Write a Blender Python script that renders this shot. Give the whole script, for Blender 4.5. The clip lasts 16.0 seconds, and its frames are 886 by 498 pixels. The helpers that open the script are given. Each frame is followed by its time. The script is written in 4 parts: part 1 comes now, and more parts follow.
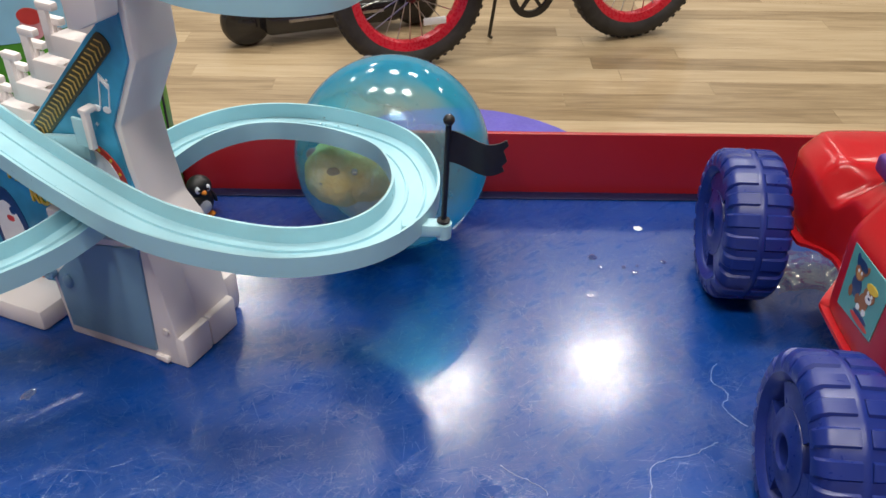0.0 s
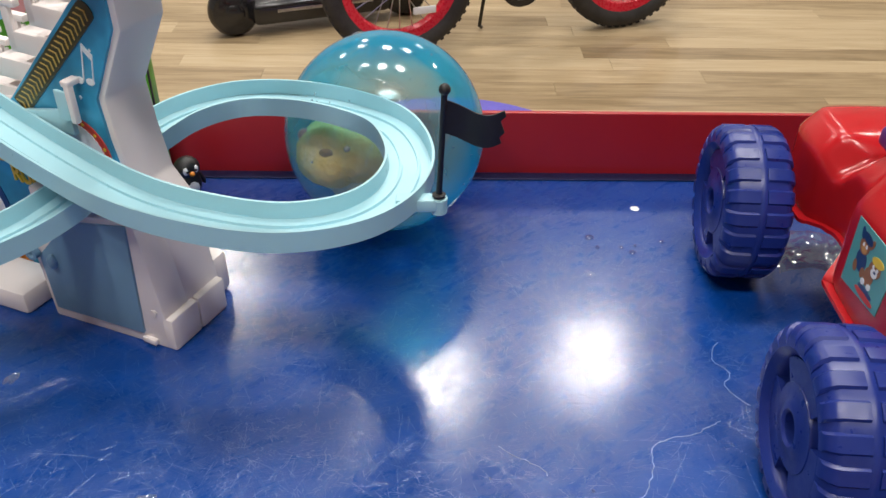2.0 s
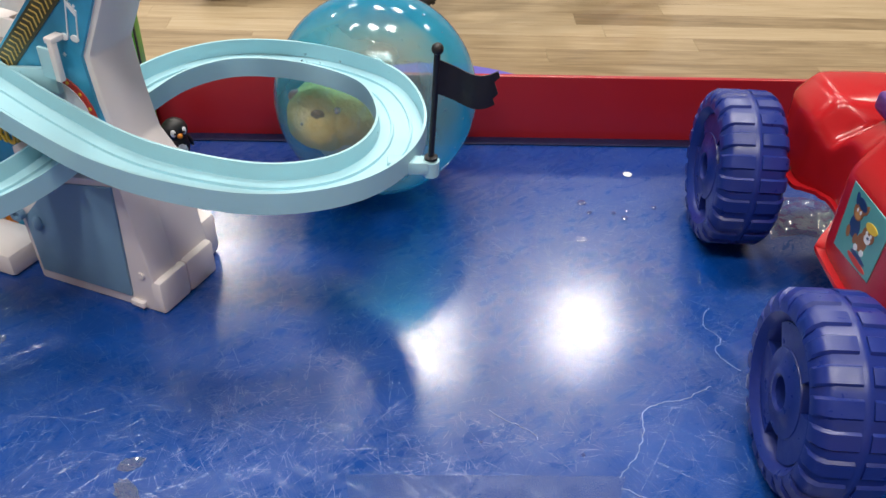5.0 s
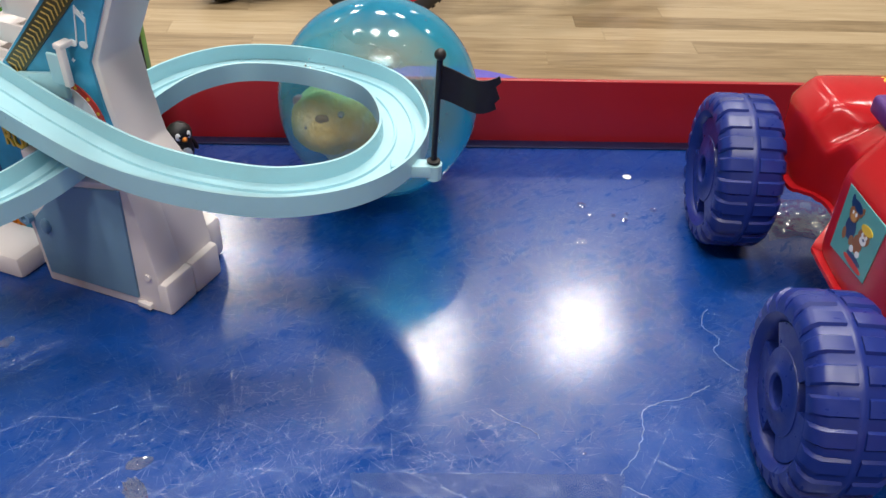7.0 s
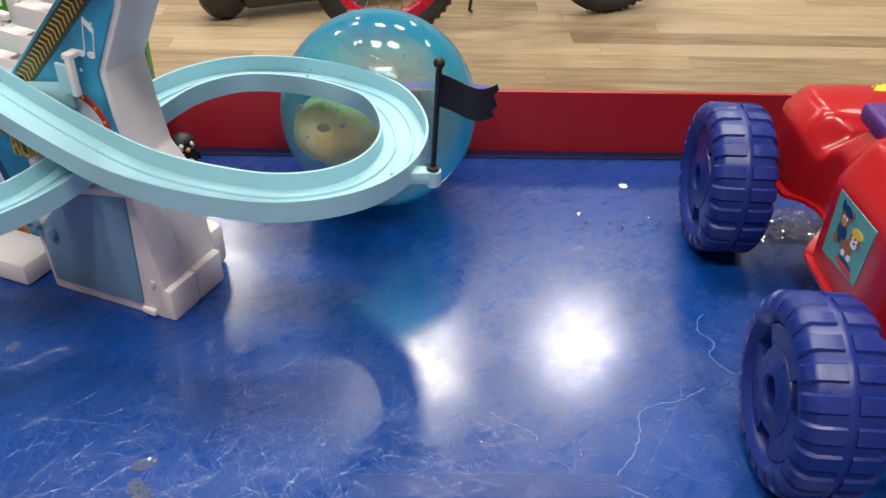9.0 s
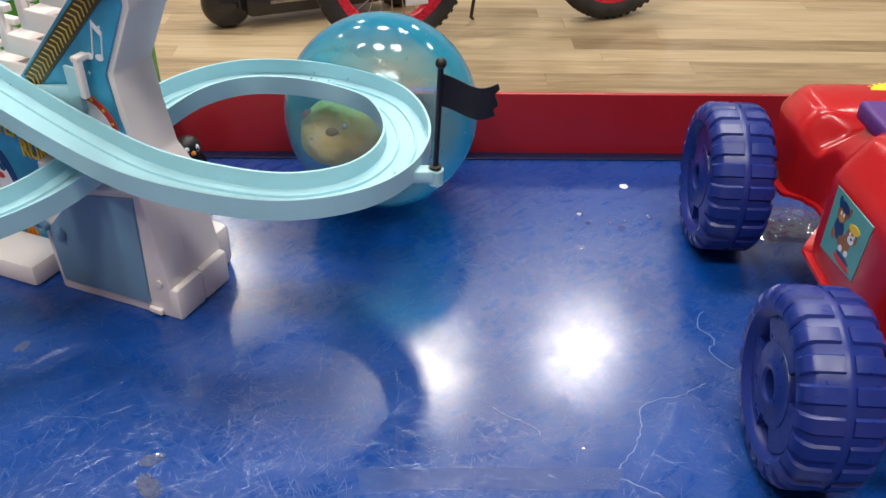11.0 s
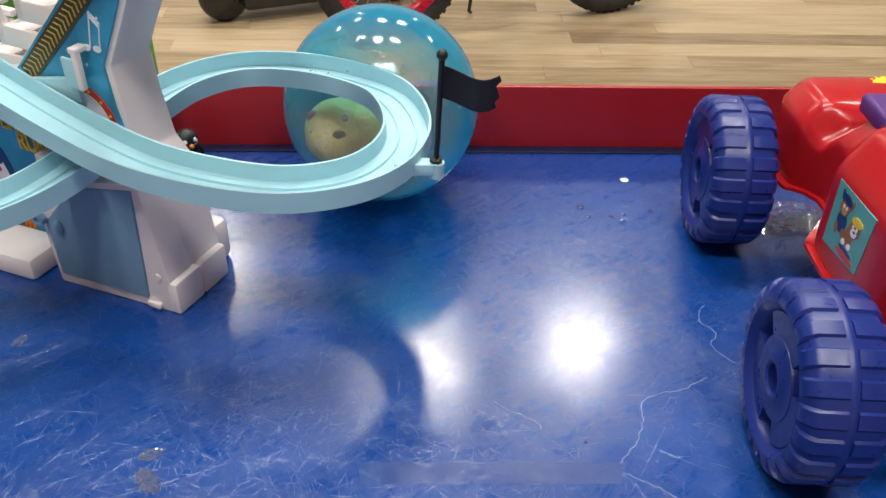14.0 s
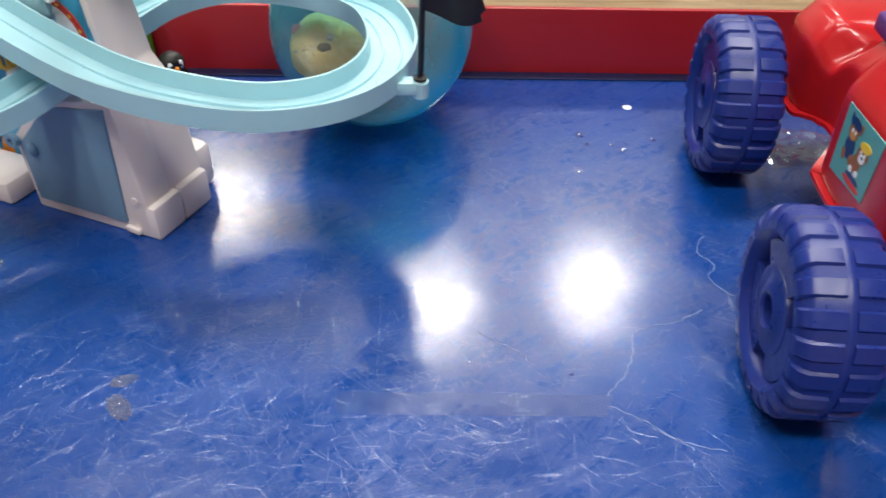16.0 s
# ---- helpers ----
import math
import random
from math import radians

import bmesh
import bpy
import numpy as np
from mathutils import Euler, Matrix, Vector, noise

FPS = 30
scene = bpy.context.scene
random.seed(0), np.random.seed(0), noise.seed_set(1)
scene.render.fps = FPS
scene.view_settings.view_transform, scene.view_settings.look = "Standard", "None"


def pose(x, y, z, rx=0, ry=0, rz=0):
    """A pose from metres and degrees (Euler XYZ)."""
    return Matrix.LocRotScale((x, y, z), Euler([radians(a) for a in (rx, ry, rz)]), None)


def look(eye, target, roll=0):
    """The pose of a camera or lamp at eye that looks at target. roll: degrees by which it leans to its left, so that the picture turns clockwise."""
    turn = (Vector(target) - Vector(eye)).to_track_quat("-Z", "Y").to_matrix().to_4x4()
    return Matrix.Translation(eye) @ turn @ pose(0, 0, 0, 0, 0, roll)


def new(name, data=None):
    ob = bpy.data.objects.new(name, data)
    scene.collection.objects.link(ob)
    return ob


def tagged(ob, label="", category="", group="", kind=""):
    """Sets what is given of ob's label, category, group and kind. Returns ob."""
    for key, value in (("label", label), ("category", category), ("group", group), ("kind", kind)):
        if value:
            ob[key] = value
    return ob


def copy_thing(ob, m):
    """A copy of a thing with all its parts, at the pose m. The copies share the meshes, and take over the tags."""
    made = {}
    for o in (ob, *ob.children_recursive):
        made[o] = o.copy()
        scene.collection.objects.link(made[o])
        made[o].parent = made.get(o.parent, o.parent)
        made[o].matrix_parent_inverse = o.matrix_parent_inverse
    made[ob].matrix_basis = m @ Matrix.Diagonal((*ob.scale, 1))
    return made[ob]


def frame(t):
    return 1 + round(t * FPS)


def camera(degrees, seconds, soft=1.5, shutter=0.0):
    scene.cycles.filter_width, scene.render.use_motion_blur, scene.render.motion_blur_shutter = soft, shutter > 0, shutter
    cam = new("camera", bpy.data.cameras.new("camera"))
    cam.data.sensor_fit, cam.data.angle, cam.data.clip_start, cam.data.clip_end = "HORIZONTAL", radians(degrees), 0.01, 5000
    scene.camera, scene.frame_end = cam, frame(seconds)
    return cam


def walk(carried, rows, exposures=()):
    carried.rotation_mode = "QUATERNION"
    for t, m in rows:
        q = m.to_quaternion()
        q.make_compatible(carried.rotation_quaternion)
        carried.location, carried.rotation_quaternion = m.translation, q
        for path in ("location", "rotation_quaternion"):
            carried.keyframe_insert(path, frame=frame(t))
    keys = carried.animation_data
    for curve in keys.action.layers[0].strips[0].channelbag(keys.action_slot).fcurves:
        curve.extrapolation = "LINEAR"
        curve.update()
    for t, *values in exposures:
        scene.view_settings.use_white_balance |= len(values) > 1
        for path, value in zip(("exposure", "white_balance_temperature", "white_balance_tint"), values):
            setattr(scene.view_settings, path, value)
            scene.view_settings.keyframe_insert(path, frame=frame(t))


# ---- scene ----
cam = camera(54.6, 16.0, shutter=0.5)
PATH = [
    (0, (-0.009, 0.008, 0.37), (-0.001, 1.634, -0.794), 0.8),
    (0.5, (-0.007, 0.011, 0.362), (0.002, 1.651, -0.782), 0.7),
    (1, (-0.007, 0.011, 0.358), (-0.006, 1.637, -0.808), 0.3),
    (1.5, (-0.01, 0.011, 0.355), (0.001, 1.636, -0.81), 0.5),
    (2, (-0.012, 0.012, 0.354), (0.02, 1.632, -0.818), 1.0),
    (2.5, (-0.012, 0.011, 0.353), (0.027, 1.624, -0.829), 1.2),
    (3, (-0.012, 0.013, 0.351), (0.035, 1.615, -0.844), 1.5),
    (3.5, (-0.013, 0.011, 0.351), (0.036, 1.605, -0.856), 1.8),
    (4, (-0.014, 0.009, 0.352), (0.038, 1.598, -0.862), 1.9),
    (4.5, (-0.015, 0.01, 0.352), (0.042, 1.591, -0.871), 2.0),
    (5, (-0.013, 0.014, 0.349), (0.044, 1.59, -0.881), 1.9),
    (7.5, (-0.015, 0.006, 0.354), (0.043, 1.588, -0.869), 1.8),
    (8, (-0.014, 0.003, 0.354), (0.043, 1.594, -0.856), 1.7),
    (8.5, (-0.015, -0.002, 0.354), (0.043, 1.597, -0.845), 1.7),
    (9, (-0.015, -0.003, 0.354), (0.044, 1.599, -0.841), 1.7),
    (11.5, (-0.015, -0.013, 0.353), (0.036, 1.602, -0.826), 1.2),
    (12, (-0.015, -0.011, 0.351), (0.036, 1.601, -0.832), 1.2),
    (12.5, (-0.018, -0.01, 0.351), (0.038, 1.601, -0.832), 1.3),
    (13, (-0.019, -0.008, 0.35), (0.04, 1.6, -0.837), 1.3),
    (13.5, (-0.017, -0.007, 0.35), (0.043, 1.6, -0.839), 1.3),
    (14, (-0.017, -0.01, 0.351), (0.042, 1.597, -0.839), 1.4),
    (14.5, (-0.017, -0.008, 0.349), (0.04, 1.594, -0.847), 1.4),
    (15, (-0.018, -0.007, 0.347), (0.035, 1.587, -0.859), 1.3),
    (15.5, (-0.017, -0.004, 0.342), (0.035, 1.576, -0.882), 1.5),
    (15.7, (-0.0105, -0.003, 0.339), (0.024, 1.563, -0.906), 1.3),
    (15.8, (-0.0065, -0.001, 0.3365), (0.013, 1.527, -0.955), 0.95),
    (15.9, (-0.002, -0.000, 0.3335), (0.008, 1.526, -0.960), 0.8),
    (16, (0.002, 0.0, 0.332), (0.019, 1.523, -0.964), 1.0),
]
# the film camera opens up a little as it tilts down onto the dark table
EXPOSURES = [(0.0, -0.90), (1.0, -0.88), (3.0, -0.82), (5.0, -0.78), (8.5, -0.81), (12.5, -0.81), (15.0, -0.78), (15.5, -0.74), (16.0, -0.64)]
walk(cam, [(t, look(eye, target, roll)) for t, eye, target, roll in PATH], EXPOSURES)

# ---------------------------------------------------------------- light
FLOOR = -0.45
CEIL = 2.40
world = bpy.data.worlds.new("shop_air")
scene.world = world
world.use_nodes = True
world.node_tree.nodes["Background"].inputs[0].default_value = (0.9, 0.95, 1.0, 1)
world.node_tree.nodes["Background"].inputs[1].default_value = 0.02

# the y = -0.65 row is unseen, added as fill for the camera-facing sides
LAMPS = [(-0.80, 1.21), (-0.13, 1.08), (0.52, 1.12), (-1.05, -0.65), (-0.25, -0.65), (0.60, -0.65)]
LAMPS += [(-2.0, 3.35), (-1.09, 3.58), (0.0, 2.80), (0.73, 2.94), (2.3, 3.05)]
LAMPS += [(-1.2, 5.6), (1.6, 5.6)]
LAMP_W = 30.0


# ---------------------------------------------------------------- materials
def mat_new(name):
    m = bpy.data.materials.new(name)
    m.use_nodes = True
    nt = m.node_tree
    return m, nt, nt.nodes["Principled BSDF"]


def node(nt, kind, **kw):
    n = nt.nodes.new(kind)
    for k, v in kw.items():
        n.inputs[k.replace("_", " ")].default_value = v
    return n


def math_node(nt, op, a, b=None):
    n = nt.nodes.new("ShaderNodeMath")
    n.operation = op
    for i, s in enumerate((a, b)):
        if s is None:
            continue
        if isinstance(s, (int, float)):
            n.inputs[i].default_value = s
        else:
            nt.links.new(s, n.inputs[i])
    return n.outputs[0]


def ramp(nt, fac, stops):
    n = nt.nodes.new("ShaderNodeValToRGB")
    e = n.color_ramp.elements
    e[0].position, e[0].color = stops[0][0], (*stops[0][1], 1)
    e[1].position, e[1].color = stops[-1][0], (*stops[-1][1], 1)
    for p, c in stops[1:-1]:
        q = e.new(p)
        q.color = (*c, 1)
    nt.links.new(fac, n.inputs[0])
    return n.outputs[0]


def coords(nt, scale=(1, 1, 1), rot=(0, 0, 0)):
    tc = nt.nodes.new("ShaderNodeTexCoord")
    mp = nt.nodes.new("ShaderNodeMapping")
    mp.inputs["Scale"].default_value = scale
    mp.inputs["Rotation"].default_value = rot
    nt.links.new(tc.outputs["Object"], mp.inputs[0])
    return mp.outputs[0]


def noise_tex(nt, vec, scale, detail=3.0, rough=0.5, distort=0.0):
    n = node(nt, "ShaderNodeTexNoise", Scale=scale, Detail=detail, Roughness=rough, Distortion=distort)
    nt.links.new(vec, n.inputs["Vector"])
    return n.outputs["Fac"]


def bump(nt, bsdf, height, strength, distance):
    b = node(nt, "ShaderNodeBump", Strength=strength, Distance=distance)
    nt.links.new(height, b.inputs["Height"])
    nt.links.new(b.outputs[0], bsdf.inputs["Normal"])


def plastic(name, color, rough=0.32, vary=0.10, subsurf=0.0, grain=0.03):
    """Moulded plastic: slight mottling, worn gloss, fine grain."""
    m, nt, b = mat_new(name)
    v = coords(nt)
    big = noise_tex(nt, v, 22, 4)
    dark = tuple(c * (1 - vary) for c in color)
    light = tuple(min(1, c * (1 + vary * 0.7)) for c in color)
    nt.links.new(ramp(nt, big, [(0.3, dark), (0.7, light)]), b.inputs["Base Color"])
    fine = noise_tex(nt, v, 160, 4, 0.6)
    r = nt.nodes.new("ShaderNodeMapRange")
    r.inputs["From Min"].default_value, r.inputs["From Max"].default_value = 0.3, 0.75
    r.inputs["To Min"].default_value, r.inputs["To Max"].default_value = rough * 0.75, rough * 1.35
    nt.links.new(fine, r.inputs["Value"])
    nt.links.new(r.outputs[0], b.inputs["Roughness"])
    bump(nt, b, noise_tex(nt, v, 420, 2), grain, 0.001)
    if subsurf:
        b.inputs["Subsurface Weight"].default_value = subsurf
        b.inputs["Subsurface Radius"].default_value = (0.006, 0.006, 0.006)
        b.inputs["Subsurface Scale"].default_value = 0.4
    return m


def print_mat(name, color, rough=0.35, vary=0.12, scale=40):
    m, nt, b = mat_new(name)
    v = coords(nt)
    n = noise_tex(nt, v, scale, 3)
    nt.links.new(ramp(nt, n, [(0.3, tuple(c * (1 - vary) for c in color)), (0.7, tuple(min(1, c * (1 + vary)) for c in color))]), b.inputs["Base Color"])
    b.inputs["Roughness"].default_value = rough
    return m


def turned(nt, stretch, ang):
    """Coordinates turned by an angle, then drawn out along one axis."""
    tc = nt.nodes.new("ShaderNodeTexCoord")
    mp = nt.nodes.new("ShaderNodeMapping")
    mp.vector_type = "TEXTURE"
    mp.inputs["Scale"].default_value = (1, 1 / stretch, 1)
    mp.inputs["Rotation"].default_value = (0, 0, radians(ang))
    nt.links.new(tc.outputs["Object"], mp.inputs[0])
    return mp.outputs[0]


def span(nt, value, a, b, lo, hi):
    r = nt.nodes.new("ShaderNodeMapRange")
    for k, v in (("From Min", a), ("From Max", b), ("To Min", lo), ("To Max", hi)):
        r.inputs[k].default_value = v
    nt.links.new(value, r.inputs["Value"])
    return r.outputs[0]


def scratch_mask(nt, vec, scale, width, distort=0.3):
    """Thin wandering lines where a noise crosses its middle."""
    n = noise_tex(nt, vec, scale, 1.0, 0.4, distort)
    d = math_node(nt, "ABSOLUTE", math_node(nt, "SUBTRACT", n, 0.5))
    return span(nt, d, 0.0, width, 1.0, 0.0)


def table_blue():
    """Hard glossy laminate: a clear sheen over a worn, hazy under-gloss."""
    m, nt, b = mat_new("scratched_blue_laminate")
    base = coords(nt)
    cloud = noise_tex(nt, base, 7, 5, 0.6)
    fine = noise_tex(nt, base, 90, 4, 0.65)
    smear = noise_tex(nt, turned(nt, 3.0, 35), 34, 8, 0.78, 1.2)
    total = None
    for i, (st, ang, sc, w) in enumerate([(22, 12, 30, 0.014), (24, 63, 28, 0.014), (22, 118, 31, 0.014), (24, 155, 27, 0.014)]):
        line = scratch_mask(nt, turned(nt, st, ang), sc, w)
        gate = noise_tex(nt, turned(nt, 2.5, ang + 15), 11 + 2 * i, 3)
        line = math_node(nt, "MULTIPLY", line, span(nt, gate, 0.50, 0.64, 0.0, 1.0))
        total = line if total is None else math_node(nt, "MAXIMUM", total, line)
    wear = span(nt, math_node(nt, "ADD", math_node(nt, "MULTIPLY", cloud, 0.25), math_node(nt, "ADD", math_node(nt, "MULTIPLY", smear, 0.5), math_node(nt, "MULTIPLY", fine, 0.25))), 0.37, 0.64, 0.0, 1.0)
    col = ramp(nt, cloud, [(0.30, (0.001, 0.038, 0.220)), (0.62, (0.0015, 0.048, 0.265)), (0.8, (0.003, 0.060, 0.300))])
    mix = nt.nodes.new("ShaderNodeMix")
    mix.data_type = "RGBA"
    nt.links.new(math_node(nt, "MULTIPLY", total, 0.10), mix.inputs[0])
    nt.links.new(col, mix.inputs[6])
    mix.inputs[7].default_value = (0.34, 0.47, 0.72, 1)
    nt.links.new(mix.outputs[2], b.inputs["Base Color"])
    nt.links.new(span(nt, wear, 0.0, 1.0, 0.23, 0.35), b.inputs["Roughness"])
    nt.links.new(span(nt, wear, 0.0, 1.0, 0.06, 0.44), b.inputs["Specular IOR Level"])
    nt.links.new(span(nt, wear, 0.0, 1.0, 1.0, 0.62), b.inputs["Coat Weight"])
    nt.links.new(span(nt, wear, 0.0, 1.0, 0.10, 0.17), b.inputs["Coat Roughness"])
    b.inputs["Coat IOR"].default_value = 1.55
    grit = noise_tex(nt, base, 800, 2, 0.6)
    h = math_node(nt, "ADD", math_node(nt, "SUBTRACT", math_node(nt, "MULTIPLY", fine, 0.25), total), math_node(nt, "MULTIPLY", grit, 0.25))
    bump(nt, b, h, 0.5, 0.0003)
    cb = node(nt, "ShaderNodeBump", Strength=0.13, Distance=0.0003)
    nt.links.new(math_node(nt, "ADD", grit, math_node(nt, "MULTIPLY", total, -0.5)), cb.inputs["Height"])
    nt.links.new(cb.outputs[0], b.inputs["Coat Normal"])
    return m


def wood_plank():
    m, nt, b = mat_new("weathered_oak_plank")
    tc = nt.nodes.new("ShaderNodeTexCoord")
    oi = nt.nodes.new("ShaderNodeObjectInfo")
    geo = nt.nodes.new("ShaderNodeNewGeometry")
    ran = math_node(nt, "ADD", oi.outputs["Random"], geo.outputs["Random Per Island"])
    shift = nt.nodes.new("ShaderNodeCombineXYZ")
    nt.links.new(math_node(nt, "MULTIPLY", ran, 37.0), shift.inputs[0])
    nt.links.new(math_node(nt, "MULTIPLY", ran, 11.0), shift.inputs[1])
    add = nt.nodes.new("ShaderNodeVectorMath")
    nt.links.new(tc.outputs["Object"], add.inputs[0])
    nt.links.new(shift.outputs[0], add.inputs[1])
    mp = nt.nodes.new("ShaderNodeMapping")
    mp.inputs["Scale"].default_value = (1.3, 16, 1)
    nt.links.new(add.outputs[0], mp.inputs[0])
    grain = noise_tex(nt, mp.outputs[0], 3.2, 6, 0.62, 0.6)
    mp2 = nt.nodes.new("ShaderNodeMapping")
    mp2.inputs["Scale"].default_value = (6, 130, 1)
    nt.links.new(add.outputs[0], mp2.inputs[0])
    fib = noise_tex(nt, mp2.outputs[0], 2.0, 3)
    f = math_node(nt, "ADD", math_node(nt, "MULTIPLY", grain, 0.8), math_node(nt, "MULTIPLY", fib, 0.2))
    f = math_node(nt, "ADD", f, math_node(nt, "MULTIPLY", math_node(nt, "SUBTRACT", math_node(nt, "FRACT", math_node(nt, "MULTIPLY", ran, 7.3)), 0.5), 0.34))
    nt.links.new(ramp(nt, f, [(0.26, (0.235, 0.165, 0.088)), (0.44, (0.37, 0.275, 0.160)), (0.62, (0.465, 0.355, 0.215)), (0.80, (0.53, 0.425, 0.275))]), b.inputs["Base Color"])
    b.inputs["Roughness"].default_value = 0.42
    bump(nt, b, fib, 0.12, 0.001)
    return m


def ball_skin():
    """Clear vinyl whose blue tint deepens away from a fixed front-back axis, in swirls."""
    m = bpy.data.materials.new("blue_tinted_clear_vinyl")
    m.use_nodes = True
    nt = m.node_tree
    nt.nodes.clear()
    out = nt.nodes.new("ShaderNodeOutputMaterial")
    v = coords(nt)
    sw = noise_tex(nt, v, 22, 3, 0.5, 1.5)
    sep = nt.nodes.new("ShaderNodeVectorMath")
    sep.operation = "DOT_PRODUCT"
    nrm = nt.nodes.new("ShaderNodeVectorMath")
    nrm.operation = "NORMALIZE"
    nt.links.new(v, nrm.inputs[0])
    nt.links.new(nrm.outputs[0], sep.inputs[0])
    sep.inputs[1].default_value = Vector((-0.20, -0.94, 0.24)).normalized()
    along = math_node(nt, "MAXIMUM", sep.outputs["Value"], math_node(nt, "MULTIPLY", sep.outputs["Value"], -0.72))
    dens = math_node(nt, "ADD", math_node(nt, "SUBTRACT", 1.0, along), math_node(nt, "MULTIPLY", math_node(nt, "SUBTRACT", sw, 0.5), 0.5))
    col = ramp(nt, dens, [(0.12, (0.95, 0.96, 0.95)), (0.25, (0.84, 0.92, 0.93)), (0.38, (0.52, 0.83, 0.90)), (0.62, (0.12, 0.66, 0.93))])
    tr = nt.nodes.new("ShaderNodeBsdfTransparent")
    nt.links.new(col, tr.inputs[0])
    df = nt.nodes.new("ShaderNodeBsdfTranslucent")
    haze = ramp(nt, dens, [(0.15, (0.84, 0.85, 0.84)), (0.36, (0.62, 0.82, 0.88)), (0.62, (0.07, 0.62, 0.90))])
    nt.links.new(haze, df.inputs[0])
    d2 = nt.nodes.new("ShaderNodeBsdfDiffuse")
    nt.links.new(haze, d2.inputs[0])
    cloud = nt.nodes.new("ShaderNodeMixShader")
    cloud.inputs[0].default_value = 0.35
    nt.links.new(df.outputs[0], cloud.inputs[1])
    nt.links.new(d2.outputs[0], cloud.inputs[2])
    body = nt.nodes.new("ShaderNodeMixShader")
    milk = nt.nodes.new("ShaderNodeMapRange")
    milk.inputs["From Min"].default_value, milk.inputs["From Max"].default_value = 0.1, 0.9
    milk.inputs["To Min"].default_value, milk.inputs["To Max"].default_value = 0.15, 0.60
    nt.links.new(dens, milk.inputs["Value"])
    nt.links.new(milk.outputs[0], body.inputs[0])
    nt.links.new(tr.outputs[0], body.inputs[1])
    nt.links.new(cloud.outputs[0], body.inputs[2])
    gl = nt.nodes.new("ShaderNodeBsdfGlossy")
    gl.inputs["Roughness"].default_value = 0.09
    top = nt.nodes.new("ShaderNodeMixShader")
    nt.links.new(gloss_weight(nt), top.inputs[0])
    nt.links.new(body.outputs[0], top.inputs[1])
    nt.links.new(gl.outputs[0], top.inputs[2])
    bp = node(nt, "ShaderNodeBump", Strength=0.12, Distance=0.002)
    nt.links.new(noise_tex(nt, v, 60, 2), bp.inputs["Height"])
    nt.links.new(bp.outputs[0], gl.inputs["Normal"])
    nt.links.new(top.outputs[0], out.inputs[0])
    return m


def gloss_weight(nt, low=0.04):
    """Share of mirror gloss: low when seen head-on, full at grazing."""
    lw = nt.nodes.new("ShaderNodeLayerWeight")
    lw.inputs[0].default_value = 0.5
    p = math_node(nt, "POWER", lw.outputs["Facing"], 4.0)
    return math_node(nt, "ADD", math_node(nt, "MULTIPLY", p, 0.75), low)


def clear_mat(name, tint=(0.9, 0.95, 1.0), rough=0.05, haze=0.06, low=0.04):
    """Thin clear stuff: see-through with a glossy skin."""
    m = bpy.data.materials.new(name)
    m.use_nodes = True
    nt = m.node_tree
    nt.nodes.clear()
    out = nt.nodes.new("ShaderNodeOutputMaterial")
    tr = nt.nodes.new("ShaderNodeBsdfTransparent")
    tr.inputs[0].default_value = (*tint, 1)
    d = nt.nodes.new("ShaderNodeBsdfDiffuse")
    d.inputs[0].default_value = (0.75, 0.8, 0.86, 1)
    mx = nt.nodes.new("ShaderNodeMixShader")
    v = coords(nt)
    nt.links.new(math_node(nt, "MULTIPLY", noise_tex(nt, v, 70, 4), haze * 2), mx.inputs[0])
    nt.links.new(tr.outputs[0], mx.inputs[1])
    nt.links.new(d.outputs[0], mx.inputs[2])
    gl = nt.nodes.new("ShaderNodeBsdfGlossy")
    gl.inputs["Roughness"].default_value = rough
    top = nt.nodes.new("ShaderNodeMixShader")
    nt.links.new(gloss_weight(nt, low), top.inputs[0])
    nt.links.new(mx.outputs[0], top.inputs[1])
    nt.links.new(gl.outputs[0], top.inputs[2])
    nt.links.new(top.outputs[0], out.inputs[0])
    return m


def plush_mat(name, stops):
    m, nt, b = mat_new(name)
    v = coords(nt)
    n = noise_tex(nt, v, 48, 5, 0.7, 0.6)
    nt.links.new(ramp(nt, n, stops), b.inputs["Base Color"])
    b.inputs["Roughness"].default_value = 0.9
    bump(nt, b, noise_tex(nt, v, 190, 4, 0.7), 0.9, 0.003)
    return m


def rubber(name, color=(0.018, 0.017, 0.018), rough=0.7):
    m, nt, b = mat_new(name)
    v = coords(nt)
    nt.links.new(ramp(nt, noise_tex(nt, v, 30, 5, 0.65), [(0.35, color), (0.75, tuple(c * 2.2 for c in color))]), b.inputs["Base Color"])
    b.inputs["Roughness"].default_value = rough
    bump(nt, b, noise_tex(nt, v, 200, 2), 0.15, 0.001)
    return m


def metal(name, color=(0.55, 0.55, 0.57), rough=0.3):
    m, nt, b = mat_new(name)
    v = coords(nt)
    nt.links.new(ramp(nt, noise_tex(nt, v, 40, 4), [(0.3, tuple(c * 0.8 for c in color)), (0.7, color)]), b.inputs["Base Color"])
    b.inputs["Metallic"].default_value = 1.0
    b.inputs["Roughness"].default_value = rough
    return m


def wall_paint(name, color):
    m, nt, b = mat_new(name)
    v = coords(nt)
    nt.links.new(ramp(nt, noise_tex(nt, v, 1.5, 5), [(0.3, tuple(c * 0.93 for c in color)), (0.7, color)]), b.inputs["Base Color"])
    b.inputs["Roughness"].default_value = 0.8
    bump(nt, b, noise_tex(nt, v, 90, 3), 0.08, 0.001)
    return m


